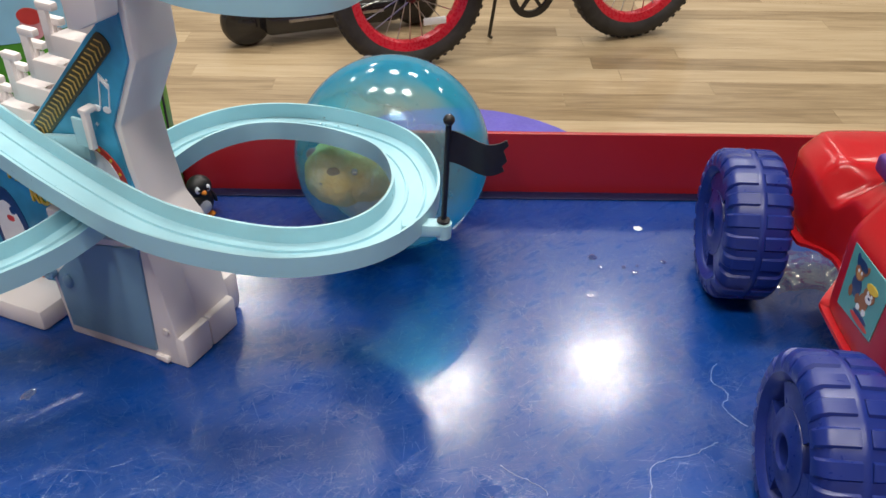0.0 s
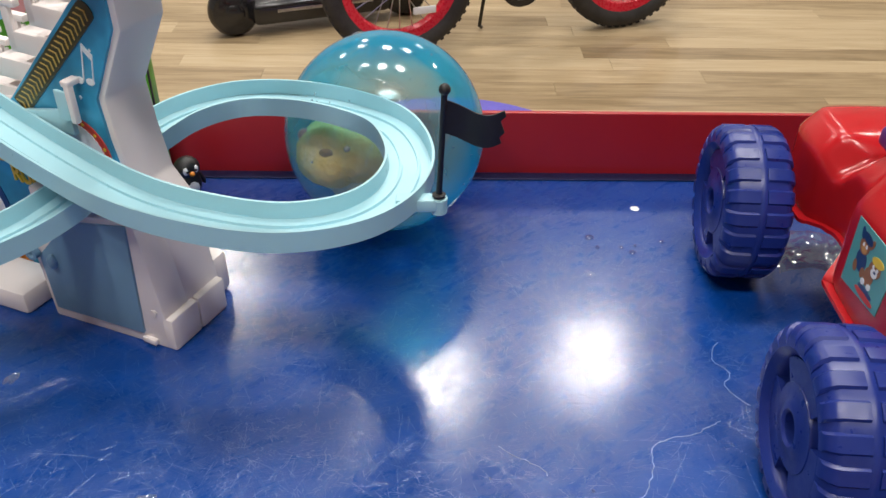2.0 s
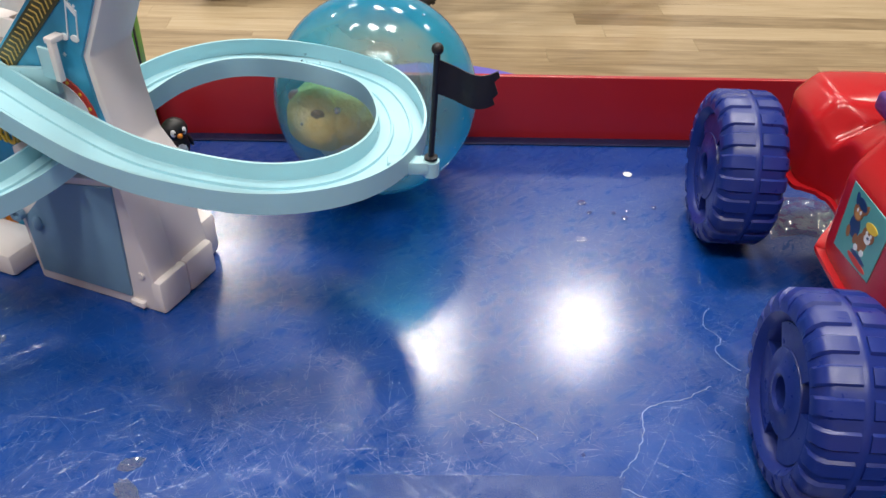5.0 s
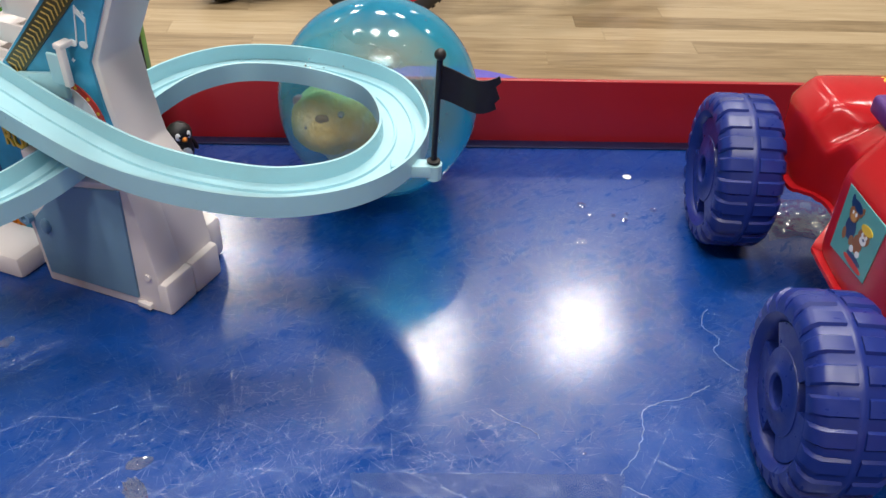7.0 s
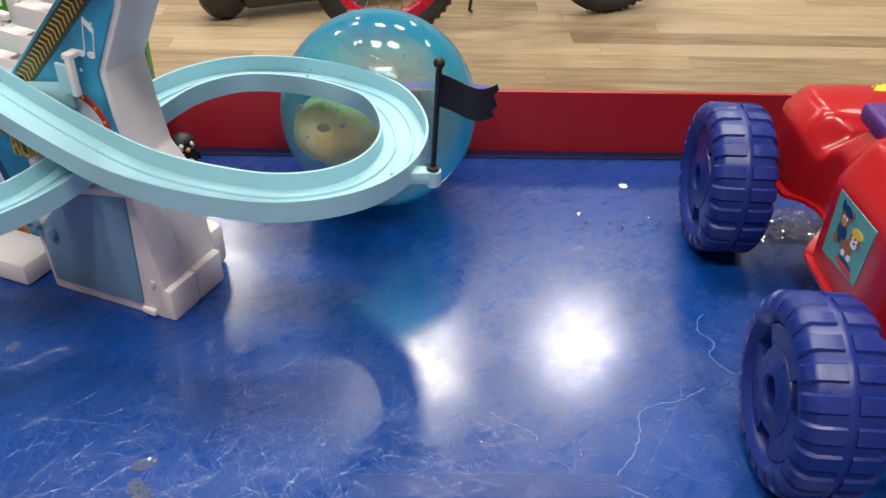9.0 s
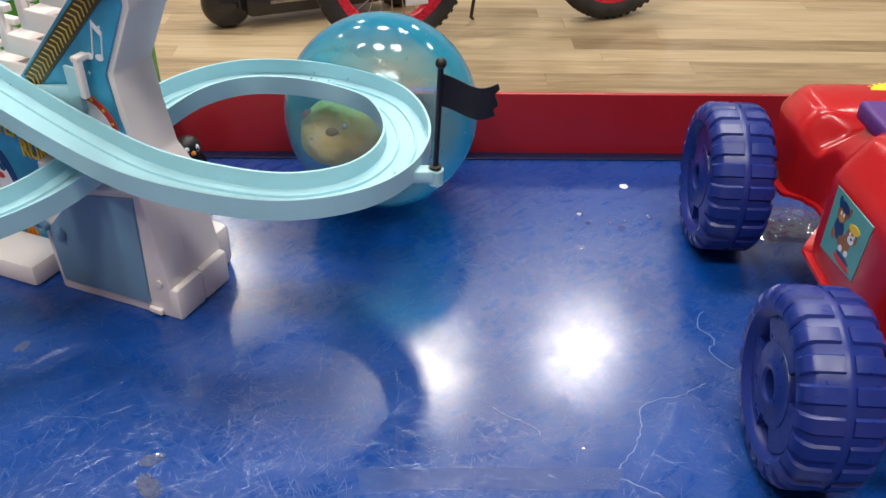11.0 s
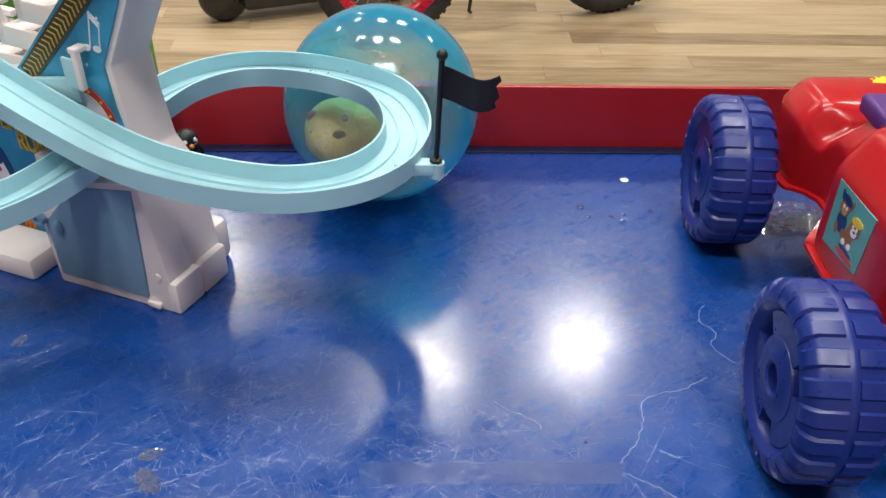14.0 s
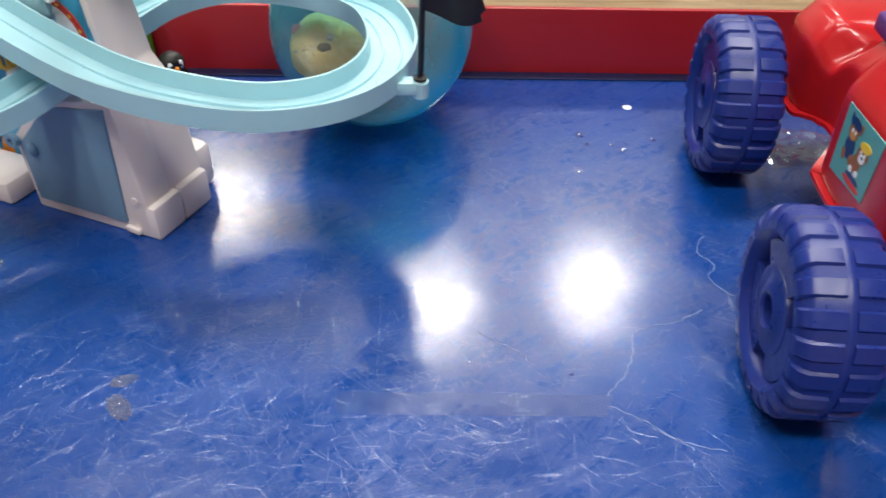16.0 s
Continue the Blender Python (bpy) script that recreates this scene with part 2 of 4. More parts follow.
M_TABLE = table_blue()
M_SCRATCH = plastic("scratched_blue_edge", (0.022, 0.085, 0.340), 0.27, 0.1)
M_SCRATCH.node_tree.nodes["Principled BSDF"].inputs["Specular IOR Level"].default_value = 1.0
M_SCRATCH.node_tree.nodes["Principled BSDF"].inputs["Coat Weight"].default_value = 0.60
M_SCRATCH.node_tree.nodes["Principled BSDF"].inputs["Coat Roughness"].default_value = 0.26
M_SCRATCH.node_tree.nodes["Principled BSDF"].inputs["Coat IOR"].default_value = 1.9
M_NAVY = plastic("dark_navy_strip", (0.010, 0.016, 0.075), 0.45, 0.2)
M_LIP = print_mat("red_painted_board", (0.34, 0.011, 0.018), 0.36, 0.04, 14)
M_WOOD = wood_plank()
M_GAP = print_mat("plank_joint", (0.33, 0.25, 0.155), 0.8)
M_WHITE = plastic("white_toy_plastic", (0.85, 0.785, 0.77), 0.40, 0.03, 0.12)
M_SKY = plastic("sky_blue_toy_plastic", (0.41, 0.69, 0.775), 0.36, 0.05, 0.15)
M_DOOR = plastic("grey_blue_toy_plastic", (0.20, 0.36, 0.50), 0.38, 0.06)
M_BLACK = plastic("black_toy_plastic", (0.012, 0.012, 0.014), 0.45, 0.1)
M_TRUCK = plastic("glossy_red_blown_plastic", (0.45, 0.011, 0.017), 0.20, 0.06, 0.10, 0.05)
M_WHEEL = plastic("royal_blue_blown_plastic", (0.010, 0.027, 0.205), 0.34, 0.10, 0.05, 0.05)
M_PURPLE = plastic("violet_blue_plastic", (0.085, 0.022, 0.20), 0.35)
M_YELLOW = plastic("bright_yellow_plastic", (0.85, 0.62, 0.03), 0.35)
M_ORANGE = print_mat("orange_print", (0.85, 0.28, 0.02))
M_BALL = ball_skin()
M_PLUSH = plush_mat("pale_yellow_plush", [(0.28, (0.92, 0.58, 0.18)), (0.40, (1.0, 0.76, 0.26)), (0.56, (1.0, 0.84, 0.38)), (0.72, (1.0, 0.92, 0.62))])
M_PLUSHW = plush_mat("creamy_white_plush", [(0.30, (0.80, 0.72, 0.42)), (0.45, (0.88, 0.85, 0.68)), (0.70, (0.92, 0.92, 0.86))])
M_NOSE = print_mat("grey_brown_nose", (0.30, 0.24, 0.14), 0.7)
M_DROP = clear_mat("clear_water", (0.42, 0.58, 0.84), 0.03, 0.03, 0.20)
M_BEAD = clear_mat("clear_water_bead", (0.86, 0.93, 0.97), 0.04, 0.05, 0.30)
M_LUMP = clear_mat("clear_crumpled_film", (0.92, 0.95, 0.98), 0.10, 0.05, 0.15)
M_GEL = clear_mat("clear_gel", (0.90, 0.94, 0.97), 0.06, 0.07, 0.14)
M_WET = clear_mat("thin_water_film", (0.93, 0.96, 1.0), 0.04, 0.05)
M_TAPE = clear_mat("clear_tape_film", (0.995, 0.997, 1.0), 0.12, 0.007)
M_SCUFF = print_mat("dried_glue", (0.18, 0.26, 0.50), 0.3, 0.5, 140)
M_TYRE = rubber("black_tyre_rubber")
M_RIM = plastic("red_painted_rim", (0.60, 0.012, 0.035), 0.28)
M_STEEL = metal("steel_spoke")
M_DARK = plastic("dark_scooter_plastic", (0.013, 0.013, 0.015), 0.16)
M_MAT = plastic("violet_play_mat", (0.13, 0.11, 0.50), 0.6)
M_WALL = wall_paint("off_white_wall", (0.74, 0.73, 0.71))
M_CEIL = wall_paint("pale_ceiling", (0.56, 0.56, 0.56))
M_TRIMW = wall_paint("white_lamp_trim", (0.75, 0.75, 0.75))
M_TEAL = print_mat("teal_sticker", (0.10, 0.36, 0.36), 0.3, 0.08, 60)
M_PBLUE = print_mat("printed_sky_blue", (0.04, 0.32, 0.54), 0.30, 0.35, 30)
M_PDARK = print_mat("printed_deep_blue", (0.012, 0.05, 0.16), 0.3, 0.2)
M_OLIVE = print_mat("printed_dark_olive", (0.055, 0.055, 0.015), 0.35, 0.2)
M_GOLD = print_mat("printed_gold", (0.55, 0.38, 0.10), 0.35)
M_PWHITE = print_mat("printed_white", (0.80, 0.82, 0.85), 0.35, 0.05)
M_PYEL = print_mat("printed_yellow", (0.85, 0.58, 0.04), 0.35)
M_PRED = print_mat("printed_red", (0.60, 0.05, 0.03), 0.35)
M_PGREEN = print_mat("printed_green", (0.10, 0.36, 0.02), 0.35, 0.3, 25)
M_PLIGHT = print_mat("printed_pale_blue", (0.30, 0.58, 0.75), 0.35, 0.15, 20)
M_PPINK = print_mat("printed_pink", (0.70, 0.32, 0.32), 0.35)
M_PGOLD = print_mat("printed_tan", (0.55, 0.28, 0.08), 0.35)
M_PBROWN = print_mat("printed_brown", (0.30, 0.12, 0.04), 0.35)
M_LAMP, nt_l, b_l = mat_new("lamp_diffuser")
b_l.inputs["Emission Color"].default_value = (1, 0.97, 0.92, 1)
b_l.inputs["Emission Strength"].default_value = 6.0


# ---------------------------------------------------------------- mesh helpers
def thing(name, label, category, m=None, group="", kind=""):
    ob = new(name)
    ob.matrix_basis = m if m is not None else Matrix()
    return tagged(ob, label, category, group, kind)


def finish(bm, name, material, smooth=True):
    bmesh.ops.recalc_face_normals(bm, faces=bm.faces)
    me = bpy.data.meshes.new(name)
    bm.to_mesh(me)
    bm.free()
    if smooth:
        for p in me.polygons:
            p.use_smooth = True
        me.set_sharp_from_angle(angle=radians(38))
    for mm in (material if isinstance(material, (list, tuple)) else [material]):
        me.materials.append(mm)
    return me


def part(name, bm, material, parent, label="", world=False, smooth=True):
    if world:
        bmesh.ops.transform(bm, matrix=parent.matrix_basis.inverted(), verts=bm.verts)
    ob = new(name, finish(bm, name, material, smooth))
    ob.parent = parent
    if label:
        ob["label"] = label
    return ob


def solid(name, bm, material, label, category, kind="", group="", at=None):
    """A thing that is one mesh."""
    if at is not None:
        bmesh.ops.transform(bm, matrix=at.inverted(), verts=bm.verts)
    ob = new(name, finish(bm, name, material))
    if at is not None:
        ob.matrix_basis = at
    return tagged(ob, label, category, group, kind)


def bm_box(lo, hi, bevel=0.0, bm=None, segs=2):
    out = bm or bmesh.new()
    b = bmesh.new()
    bmesh.ops.create_cube(b, size=1)
    for v in b.verts:
        v.co = Vector([(lo[i] + hi[i]) / 2 + v.co[i] * (hi[i] - lo[i]) for i in range(3)])
    if bevel:
        bmesh.ops.bevel(b, geom=b.edges[:], offset=bevel, segments=segs, profile=0.5, affect="EDGES")
    merge(out, b)
    return out


def merge(out, b, m=None):
    if m is not None:
        bmesh.ops.transform(b, matrix=m, verts=b.verts)
    me = bpy.data.meshes.new("tmp")
    b.to_mesh(me)
    b.free()
    out.from_mesh(me)
    bpy.data.meshes.remove(me)


def bm_prism(pts, y0, y1, bevel=0.0, bm=None, plane="xz"):
    """A polygon in x, z (or x, y) pushed along the third axis."""
    out = bm or bmesh.new()
    b = bmesh.new()
    put = (lambda p, d: (p[0], d, p[1])) if plane == "xz" else ((lambda p, d: (p[0], p[1], d)) if plane == "xy" else (lambda p, d: (d, p[0], p[1])))
    a = [b.verts.new(put(p, y0)) for p in pts]
    c = [b.verts.new(put(p, y1)) for p in pts]
    b.faces.new(a)
    b.faces.new(c[::-1])
    for i in range(len(pts)):
        j = (i + 1) % len(pts)
        b.faces.new((a[j], a[i], c[i], c[j]))
    bmesh.ops.recalc_face_normals(b, faces=b.faces)
    if bevel:
        bmesh.ops.bevel(b, geom=b.edges[:], offset=bevel, segments=2, profile=0.5, affect="EDGES")
    merge(out, b)
    return out


def bm_lathe(profile, n=48, axis="z", bm=None, m=None, closed=False):
    """(radius, height) pairs turned about an axis."""
    out = bm or bmesh.new()
    b = bmesh.new()
    rings = []
    for k in range(n):
        a = 2 * math.pi * k / n
        ring = []
        for r, h in profile:
            c, s = r * math.cos(a), r * math.sin(a)
            ring.append(b.verts.new((c, s, h) if axis == "z" else ((h, c, s) if axis == "x" else (c, h, s))))
        rings.append(ring)
    span = len(profile) if closed else len(profile) - 1
    for k in range(n):
        p, q = rings[k], rings[(k + 1) % n]
        for i in range(span):
            j = (i + 1) % len(profile)
            b.faces.new((p[i], q[i], q[j], p[j]))
    if not closed:
        for end in (0, -1):
            if profile[end][0] > 1e-6:
                b.faces.new([r[end] for r in rings])
    bmesh.ops.remove_doubles(b, verts=b.verts, dist=1e-7)
    bmesh.ops.recalc_face_normals(b, faces=b.faces)
    merge(out, b, m)
    return out


def bm_tube(pts, r, n=8, bm=None, closed=False):
    pts = [Vector(p) for p in pts]
    prof = [(r * math.cos(2 * math.pi * i / n), r * math.sin(2 * math.pi * i / n)) for i in range(n)]
    return bm_sweep(pts, prof, bm, closed)


def bm_sweep(pts, prof, bm=None, closed=False, up=Vector((0, 0, 1))):
    """A closed section (side, up) carried along a line; side is to the right of the way."""
    out = bm or bmesh.new()
    b = bmesh.new()
    rings = []
    k = len(pts)
    for i, p in enumerate(pts):
        a = pts[(i - 1) % k] if (closed or i) else p
        c = pts[(i + 1) % k] if (closed or i < k - 1) else p
        d = (Vector(c) - Vector(a)).normalized()
        side = d.cross(up)
        side = side.normalized() if side.length > 1e-4 else Vector((1, 0, 0))
        lift = side.cross(d).normalized()
        rings.append([b.verts.new(Vector(p) + side * s + lift * h) for s, h in prof])
    n = len(prof)
    for i in range(k if closed else k - 1):
        q, w = rings[i], rings[(i + 1) % k]
        for j in range(n):
            b.faces.new((q[j], q[(j + 1) % n], w[(j + 1) % n], w[j]))
    if not closed:
        b.faces.new(rings[0])
        b.faces.new(rings[-1][::-1])
    bmesh.ops.recalc_face_normals(b, faces=b.faces)
    merge(out, b)
    return out


def spline(pts, per=8, closed=False):
    pts = [Vector(p) for p in pts]
    k = len(pts)
    out = []
    for i in range(k if closed else k - 1):
        p0 = pts[(i - 1) % k] if (closed or i) else pts[0]
        p1, p2 = pts[i], pts[(i + 1) % k]
        p3 = pts[(i + 2) % k] if (closed or i + 2 < k) else pts[-1]
        for j in range(per):
            t = j / per
            out.append(0.5 * ((2 * p1) + (p2 - p0) * t + (2 * p0 - 5 * p1 + 4 * p2 - p3) * t * t + (3 * p1 - p0 - 3 * p2 + p3) * t ** 3))
    if not closed:
        out.append(pts[-1])
    return out


def bm_ball(c, r, n=24, scale=(1, 1, 1), bm=None, rough=0.0, m=None):
    out = bm or bmesh.new()
    b = bmesh.new()
    bmesh.ops.create_uvsphere(b, u_segments=n, v_segments=max(6, n // 2), radius=1)
    for v in b.verts:
        k = 1 + (rough * noise.noise(v.co * 2.3 + Vector(c) * 40) if rough else 0)
        v.co = Vector([v.co[i] * r * scale[i] * k for i in range(3)])
    if m is not None:
        bmesh.ops.transform(b, matrix=m, verts=b.verts)
    bmesh.ops.translate(b, vec=Vector(c), verts=b.verts)
    merge(out, b)
    return out


def letters(text, size, depth=0.0006):
    """A word in the built-in font as a bmesh, lying in x, y from the origin."""
    cu = bpy.data.curves.new("word", "FONT")
    cu.body, cu.size, cu.extrude, cu.offset = text, size, depth, size * 0.02
    cu.resolution_u = 3
    ob = bpy.data.objects.new("word", cu)
    scene.collection.objects.link(ob)
    bpy.context.view_layer.update()
    me = bpy.data.meshes.new_from_object(ob.evaluated_get(bpy.context.evaluated_depsgraph_get()))
    bm = bmesh.new()
    bm.from_mesh(me)
    bpy.data.meshes.remove(me)
    bpy.data.objects.remove(ob)
    bpy.data.curves.remove(cu)
    return bm


# ---------------------------------------------------------------- room
X0, X1, Y0, Y1 = -4.6, 4.6, -3.2, 6.8
solid("ceiling", bm_box((X0, Y0, CEIL), (X1, Y1, CEIL + 0.1)), M_CEIL, "pale painted shop ceiling", "ceiling", "structure")
solid("floor", bm_box((X0, Y0, FLOOR - 0.1), (X1, Y1, FLOOR - 0.004)), M_GAP, "wood-look plank shop floor", "floor", "structure")
for nm, lo, hi in (("wall_north", (X0, Y1, FLOOR), (X1, Y1 + 0.12, CEIL)), ("wall_south", (X0, Y0 - 0.12, FLOOR), (X1, Y0, CEIL)),
                   ("wall_west", (X0 - 0.12, Y0, FLOOR), (X0, Y1, CEIL)), ("wall_east", (X1, Y0, FLOOR), (X1 + 0.12, Y1, CEIL))):
    solid(nm, bm_box(lo, hi), M_WALL, "plain off-white shop wall", "wall", "structure")

lamp_data = bpy.data.lights.new("downlight", "AREA")
lamp_data.shape, lamp_data.size, lamp_data.energy, lamp_data.color = "DISK", 0.34, LAMP_W, (1.0, 0.955, 0.895)
first = None
for x, y in LAMPS:
    at = pose(x, y, CEIL)
    if first is None:
        first = thing("ceiling_light", "round white recessed ceiling downlight, switched on", "ceiling light", at, "downlights in the ceiling")
        part("ring", bm_lathe([(0.176, -0.012), (0.200, -0.010), (0.204, 0.0), (0.174, 0.0)], 32, closed=True), M_TRIMW, first)
        part("diffuser", bm_lathe([(0.0, -0.0005), (0.175, -0.0005), (0.175, 0.0), (0.0, 0.0)], 32), M_LAMP, first, "glowing frosted diffuser")
    else:
        copy_thing(first, at)
    ob = new("downlight_glow", lamp_data)
    ob.matrix_basis = pose(x, y, CEIL - 0.014)

# ---------------------------------------------------------------- table
TX0, TX1, TY0, TY1, LIP = -0.64, 0.62, -0.26, 0.605, 0.054
table = thing("play_table", "low activity table with scratched blue top and red raised border", "table", pose(0, 0.17, FLOOR))
part("tabletop", bm_box((TX0, TY0, -0.022), (TX1, TY1, 0.0)), M_TABLE, table, "glossy scratched blue table surface", world=True)
for lo, hi in (((TX0 - 0.005, TY1, -0.09), (TX1 + 0.005, TY1 + 0.005, LIP)), ((TX0 - 0.005, TY0 - 0.005, -0.09), (TX1 + 0.005, TY0, LIP)),
               ((TX0 - 0.005, TY0, -0.09), (TX0, TY1, LIP)), ((TX1, TY0, -0.09), (TX1 + 0.005, TY1, LIP))):
    part("border_board", bm_box(lo, hi, 0.0012), M_LIP, table, "red painted raised border board", world=True)
# thin dark navy strip on the table top, against the far border
part("border_strip", bm_box((TX0, TY1 - 0.0105, 0.0), (TX1, TY1, 0.0012), 0.0004), M_NAVY, table, "dark navy strip along the border", world=True)
for x in (TX0 + 0.05, TX1 - 0.05):
    for y in (TY0 + 0.05, TY1 - 0.05):
        part("leg", bm_box((x - 0.035, y - 0.035, FLOOR), (x + 0.035, y + 0.035, -0.022), 0.004), M_LIP, table, "", world=True)

# ---------------------------------------------------------------- penguin slide toy (local axes: x along its front, y into depth)
TOW = pose(-0.163, 0.395, 0, 0, 0, math.degrees(math.atan2(-0.455, 0.89)))
toy = thing("slide_tower_toy", "white and sky-blue penguin slide tower toy with looping track", "toy", TOW)
PV = 0.016
RIGHT = [(-0.003, 0.0), (-0.004, 0.024), (-0.012, 0.084), (-0.0235, 0.098), (-0.0285, 0.125), (-0.0310, 0.151), (-0.009, 0.192), (-0.009, 0.262)]
LEFT = [(-0.062, 0.262), (-0.040, 0.222), (-0.036, 0.207), (-0.109, 0.133), (-0.175, 0.118), (-0.175, 0.0)]
part("tower_body", bm_prism(RIGHT + LEFT, PV + 0.001, 0.049, 0.002), M_WHITE, toy, "white zigzag tower shell")
PANEL = [(-0.014, 0.262), (-0.013, 0.193), (-0.0350, 0.151), (-0.0325, 0.125), (-0.0275, 0.100), (-0.019, 0.088), (-0.019, 0.012), (-0.172, 0.012), (-0.172, 0.114), (-0.110, 0.129), (-0.039, 0.201), (-0.030, 0.209), (-0.030, 0.232)]
panel = part("printed_panel", bm_prism(PANEL, PV - 0.0008, PV + 0.0012), M_PBLUE, toy, "sky-blue printed front panel with climbing stripe")


def on_panel(name, pts, mat, lift=0.0006, label="", parent=None, bevel=0):
    return part(name, bm_prism(pts, PV - 0.0008 - lift, PV - 0.0006), mat, parent or panel, label, smooth=False)


# climbing stripe with chevrons
sx, sz = Vector((-0.0955, 0.1335)), Vector((-0.0275, 0.2005))
d = (sz - sx).normalized()
nrm2 = Vector((d.y, -d.x))
LEN = (sz - sx).length
strip = []
for i in range(9):
    a = math.pi * i / 8
    strip.append(sz + nrm2 * 0.0058 * math.cos(a) + d * 0.004 * math.sin(a))
strip = strip + [sx - nrm2 * 0.0058, sx + nrm2 * 0.0058]
on_panel("stripe", strip, M_OLIVE, 0.0006, "dark olive stripe with golden chevrons")
for i in range(22):
    c = sx + d * (LEN * (i + 0.5) / 22)
    w = 0.0042
    on_panel("chevron", [c - nrm2 * w - d * 0.0012, c + d * 0.0014, c + nrm2 * w - d * 0.0012, c + nrm2 * w - d * 0.0003, c + d * 0.0023, c - nrm2 * w - d * 0.0003], M_GOLD, 0.0010)
# music note and stars
on_panel("note_stem", [(-0.0405, 0.161), (-0.0398, 0.161), (-0.0352, 0.182), (-0.0360, 0.182)], M_PWHITE)
on_panel("note_beam", [(-0.0358, 0.182), (-0.0298, 0.1765), (-0.0304, 0.1735), (-0.0364, 0.179)], M_PWHITE, 0.0008)
on_panel("note_stem", [(-0.0338, 0.161), (-0.0332, 0.161), (-0.0298, 0.1765), (-0.0304, 0.1765)], M_PWHITE)
for cx, cz in ((-0.0430, 0.1605), (-0.0355, 0.1610)):
    on_panel("note_head", [(cx + 0.0028 * math.cos(a), cz + 0.0019 * math.sin(a)) for a in [math.pi * 2 * i / 14 for i in range(14)]], M_PWHITE, 0.0007)
for cx, cz, r in ((-0.031, 0.179, 0.0011), (-0.046, 0.150, 0.0013), (-0.021, 0.215, 0.0010), (-0.155, 0.062, 0.0012), (-0.1, 0.075, 0.0010), (-0.028, 0.200, 0.0008)):
    on_panel("star", [(cx + (r if i % 2 == 0 else r * 0.35) * math.cos(math.pi * i / 4), cz + (r if i % 2 == 0 else r * 0.35) * math.sin(math.pi * i / 4)) for i in range(8)], M_PWHITE)
# red ring and white disc low on the panel
CX, CZ = -0.058, 0.112
on_panel("red_ring", [(CX + 0.0250 * math.cos(math.pi * i / 20), CZ + 0.0250 * math.sin(math.pi * i / 20)) for i in range(40)], M_PRED, 0.0007)
on_panel("white_disc", [(CX + 0.0208 * math.cos(math.pi * i / 20), CZ + 0.0208 * math.sin(math.pi * i / 20)) for i in range(40)], M_PWHITE, 0.0010)
for i in range(16):
    a = math.pi * 2 * i / 16
    cx, cz = CX + 0.0229 * math.cos(a), CZ + 0.0229 * math.sin(a)
    on_panel("bulb", [(cx + 0.0010 * math.cos(math.pi * j / 4), cz + 0.0010 * math.sin(math.pi * j / 4)) for j in range(8)], M_PYEL, 0.0011)
# title words
for word, size, right, width, z in (("PENGUIN", 0.0165, -0.0880, 0.0500, 0.0905), ("RUN", 0.0165, -0.0965, 0.0245, 0.0785)):
    bm = letters(word, size)
    lo, hi = min(v.co.x for v in bm.verts), max(v.co.x for v in bm.verts)
    bmesh.ops.translate(bm, vec=(-hi, 0, 0), verts=bm.verts)
    bmesh.ops.scale(bm, vec=(width / (hi - lo), 1, 1), verts=bm.verts)
    bmesh.ops.transform(bm, matrix=pose(right, PV - 0.0016, z, 90, 0, 0), verts=bm.verts)
    part("title_word", bm, M_PYEL, panel, "chunky yellow title lettering", smooth=False)
# printed penguin
PX, PZ = -0.152, 0.046
for pts, mt, lift in (([(PX + 0.017 * math.cos(math.pi * i / 16), PZ + 0.034 * math.sin(math.pi * i / 16)) for i in range(32)], M_PDARK, 0.0005),
                      ([(PX + 0.0125 * math.cos(math.pi * i / 16), PZ - 0.004 + 0.027 * math.sin(math.pi * i / 16)) for i in range(32)], M_PWHITE, 0.0007),
                      ([(PX + 0.019, PZ + 0.008), (PX + 0.036, PZ - 0.002), (PX + 0.034, PZ - 0.011), (PX + 0.013, PZ - 0.004)], M_PDARK, 0.0006),
                      ([(PX + 0.0035 * math.cos(math.pi * i / 8) + 0.002, PZ + 0.010 + 0.0025 * math.sin(math.pi * i / 8)) for i in range(16)], M_PRED, 0.0009),
                      ([(PX + 0.006 + 0.0026 * math.cos(math.pi * i / 8), PZ + 0.017 + 0.003 * math.sin(math.pi * i / 8)) for i in range(16)], M_PDARK, 0.0009)):
    on_panel("printed_penguin", pts, mt, lift)
for k in range(3):
    on_panel("printed_foot", [(-0.142 + 0.004 * k, 0.012), (-0.139 + 0.004 * k, 0.012), (-0.136 + 0.002 * k, 0.023), (-0.138 + 0.002 * k, 0.023)], M_ORANGE, 0.0008)
# base feet
SKEW = Matrix(((1, 0, 0, 0), (0.088, 1, 0, 0), (0, 0, 1, 0), (0, 0, 0, 1)))


def skewed(bm):
    bmesh.ops.transform(bm, matrix=SKEW, verts=bm.verts)
    return bm


part("base_foot", skewed(bm_box((-0.190, -0.0080, 0.0), (-0.1035, 0.024, 0.0165), 0.003)), M_WHITE, toy)
part("side_foot", bm_box((-0.0125, -0.0005, 0.0), (0.001, 0.0235, 0.0235), 0.002), M_WHITE, toy)
part("side_foot", bm_box((-0.0125, 0.0237, 0.0), (0.001, 0.048, 0.0235), 0.002), M_WHITE, toy)
part("rear_block", bm_box((-0.032, 0.0485, 0.0), (-0.009, 0.066, 0.031), 0.005), M_WHITE, toy)
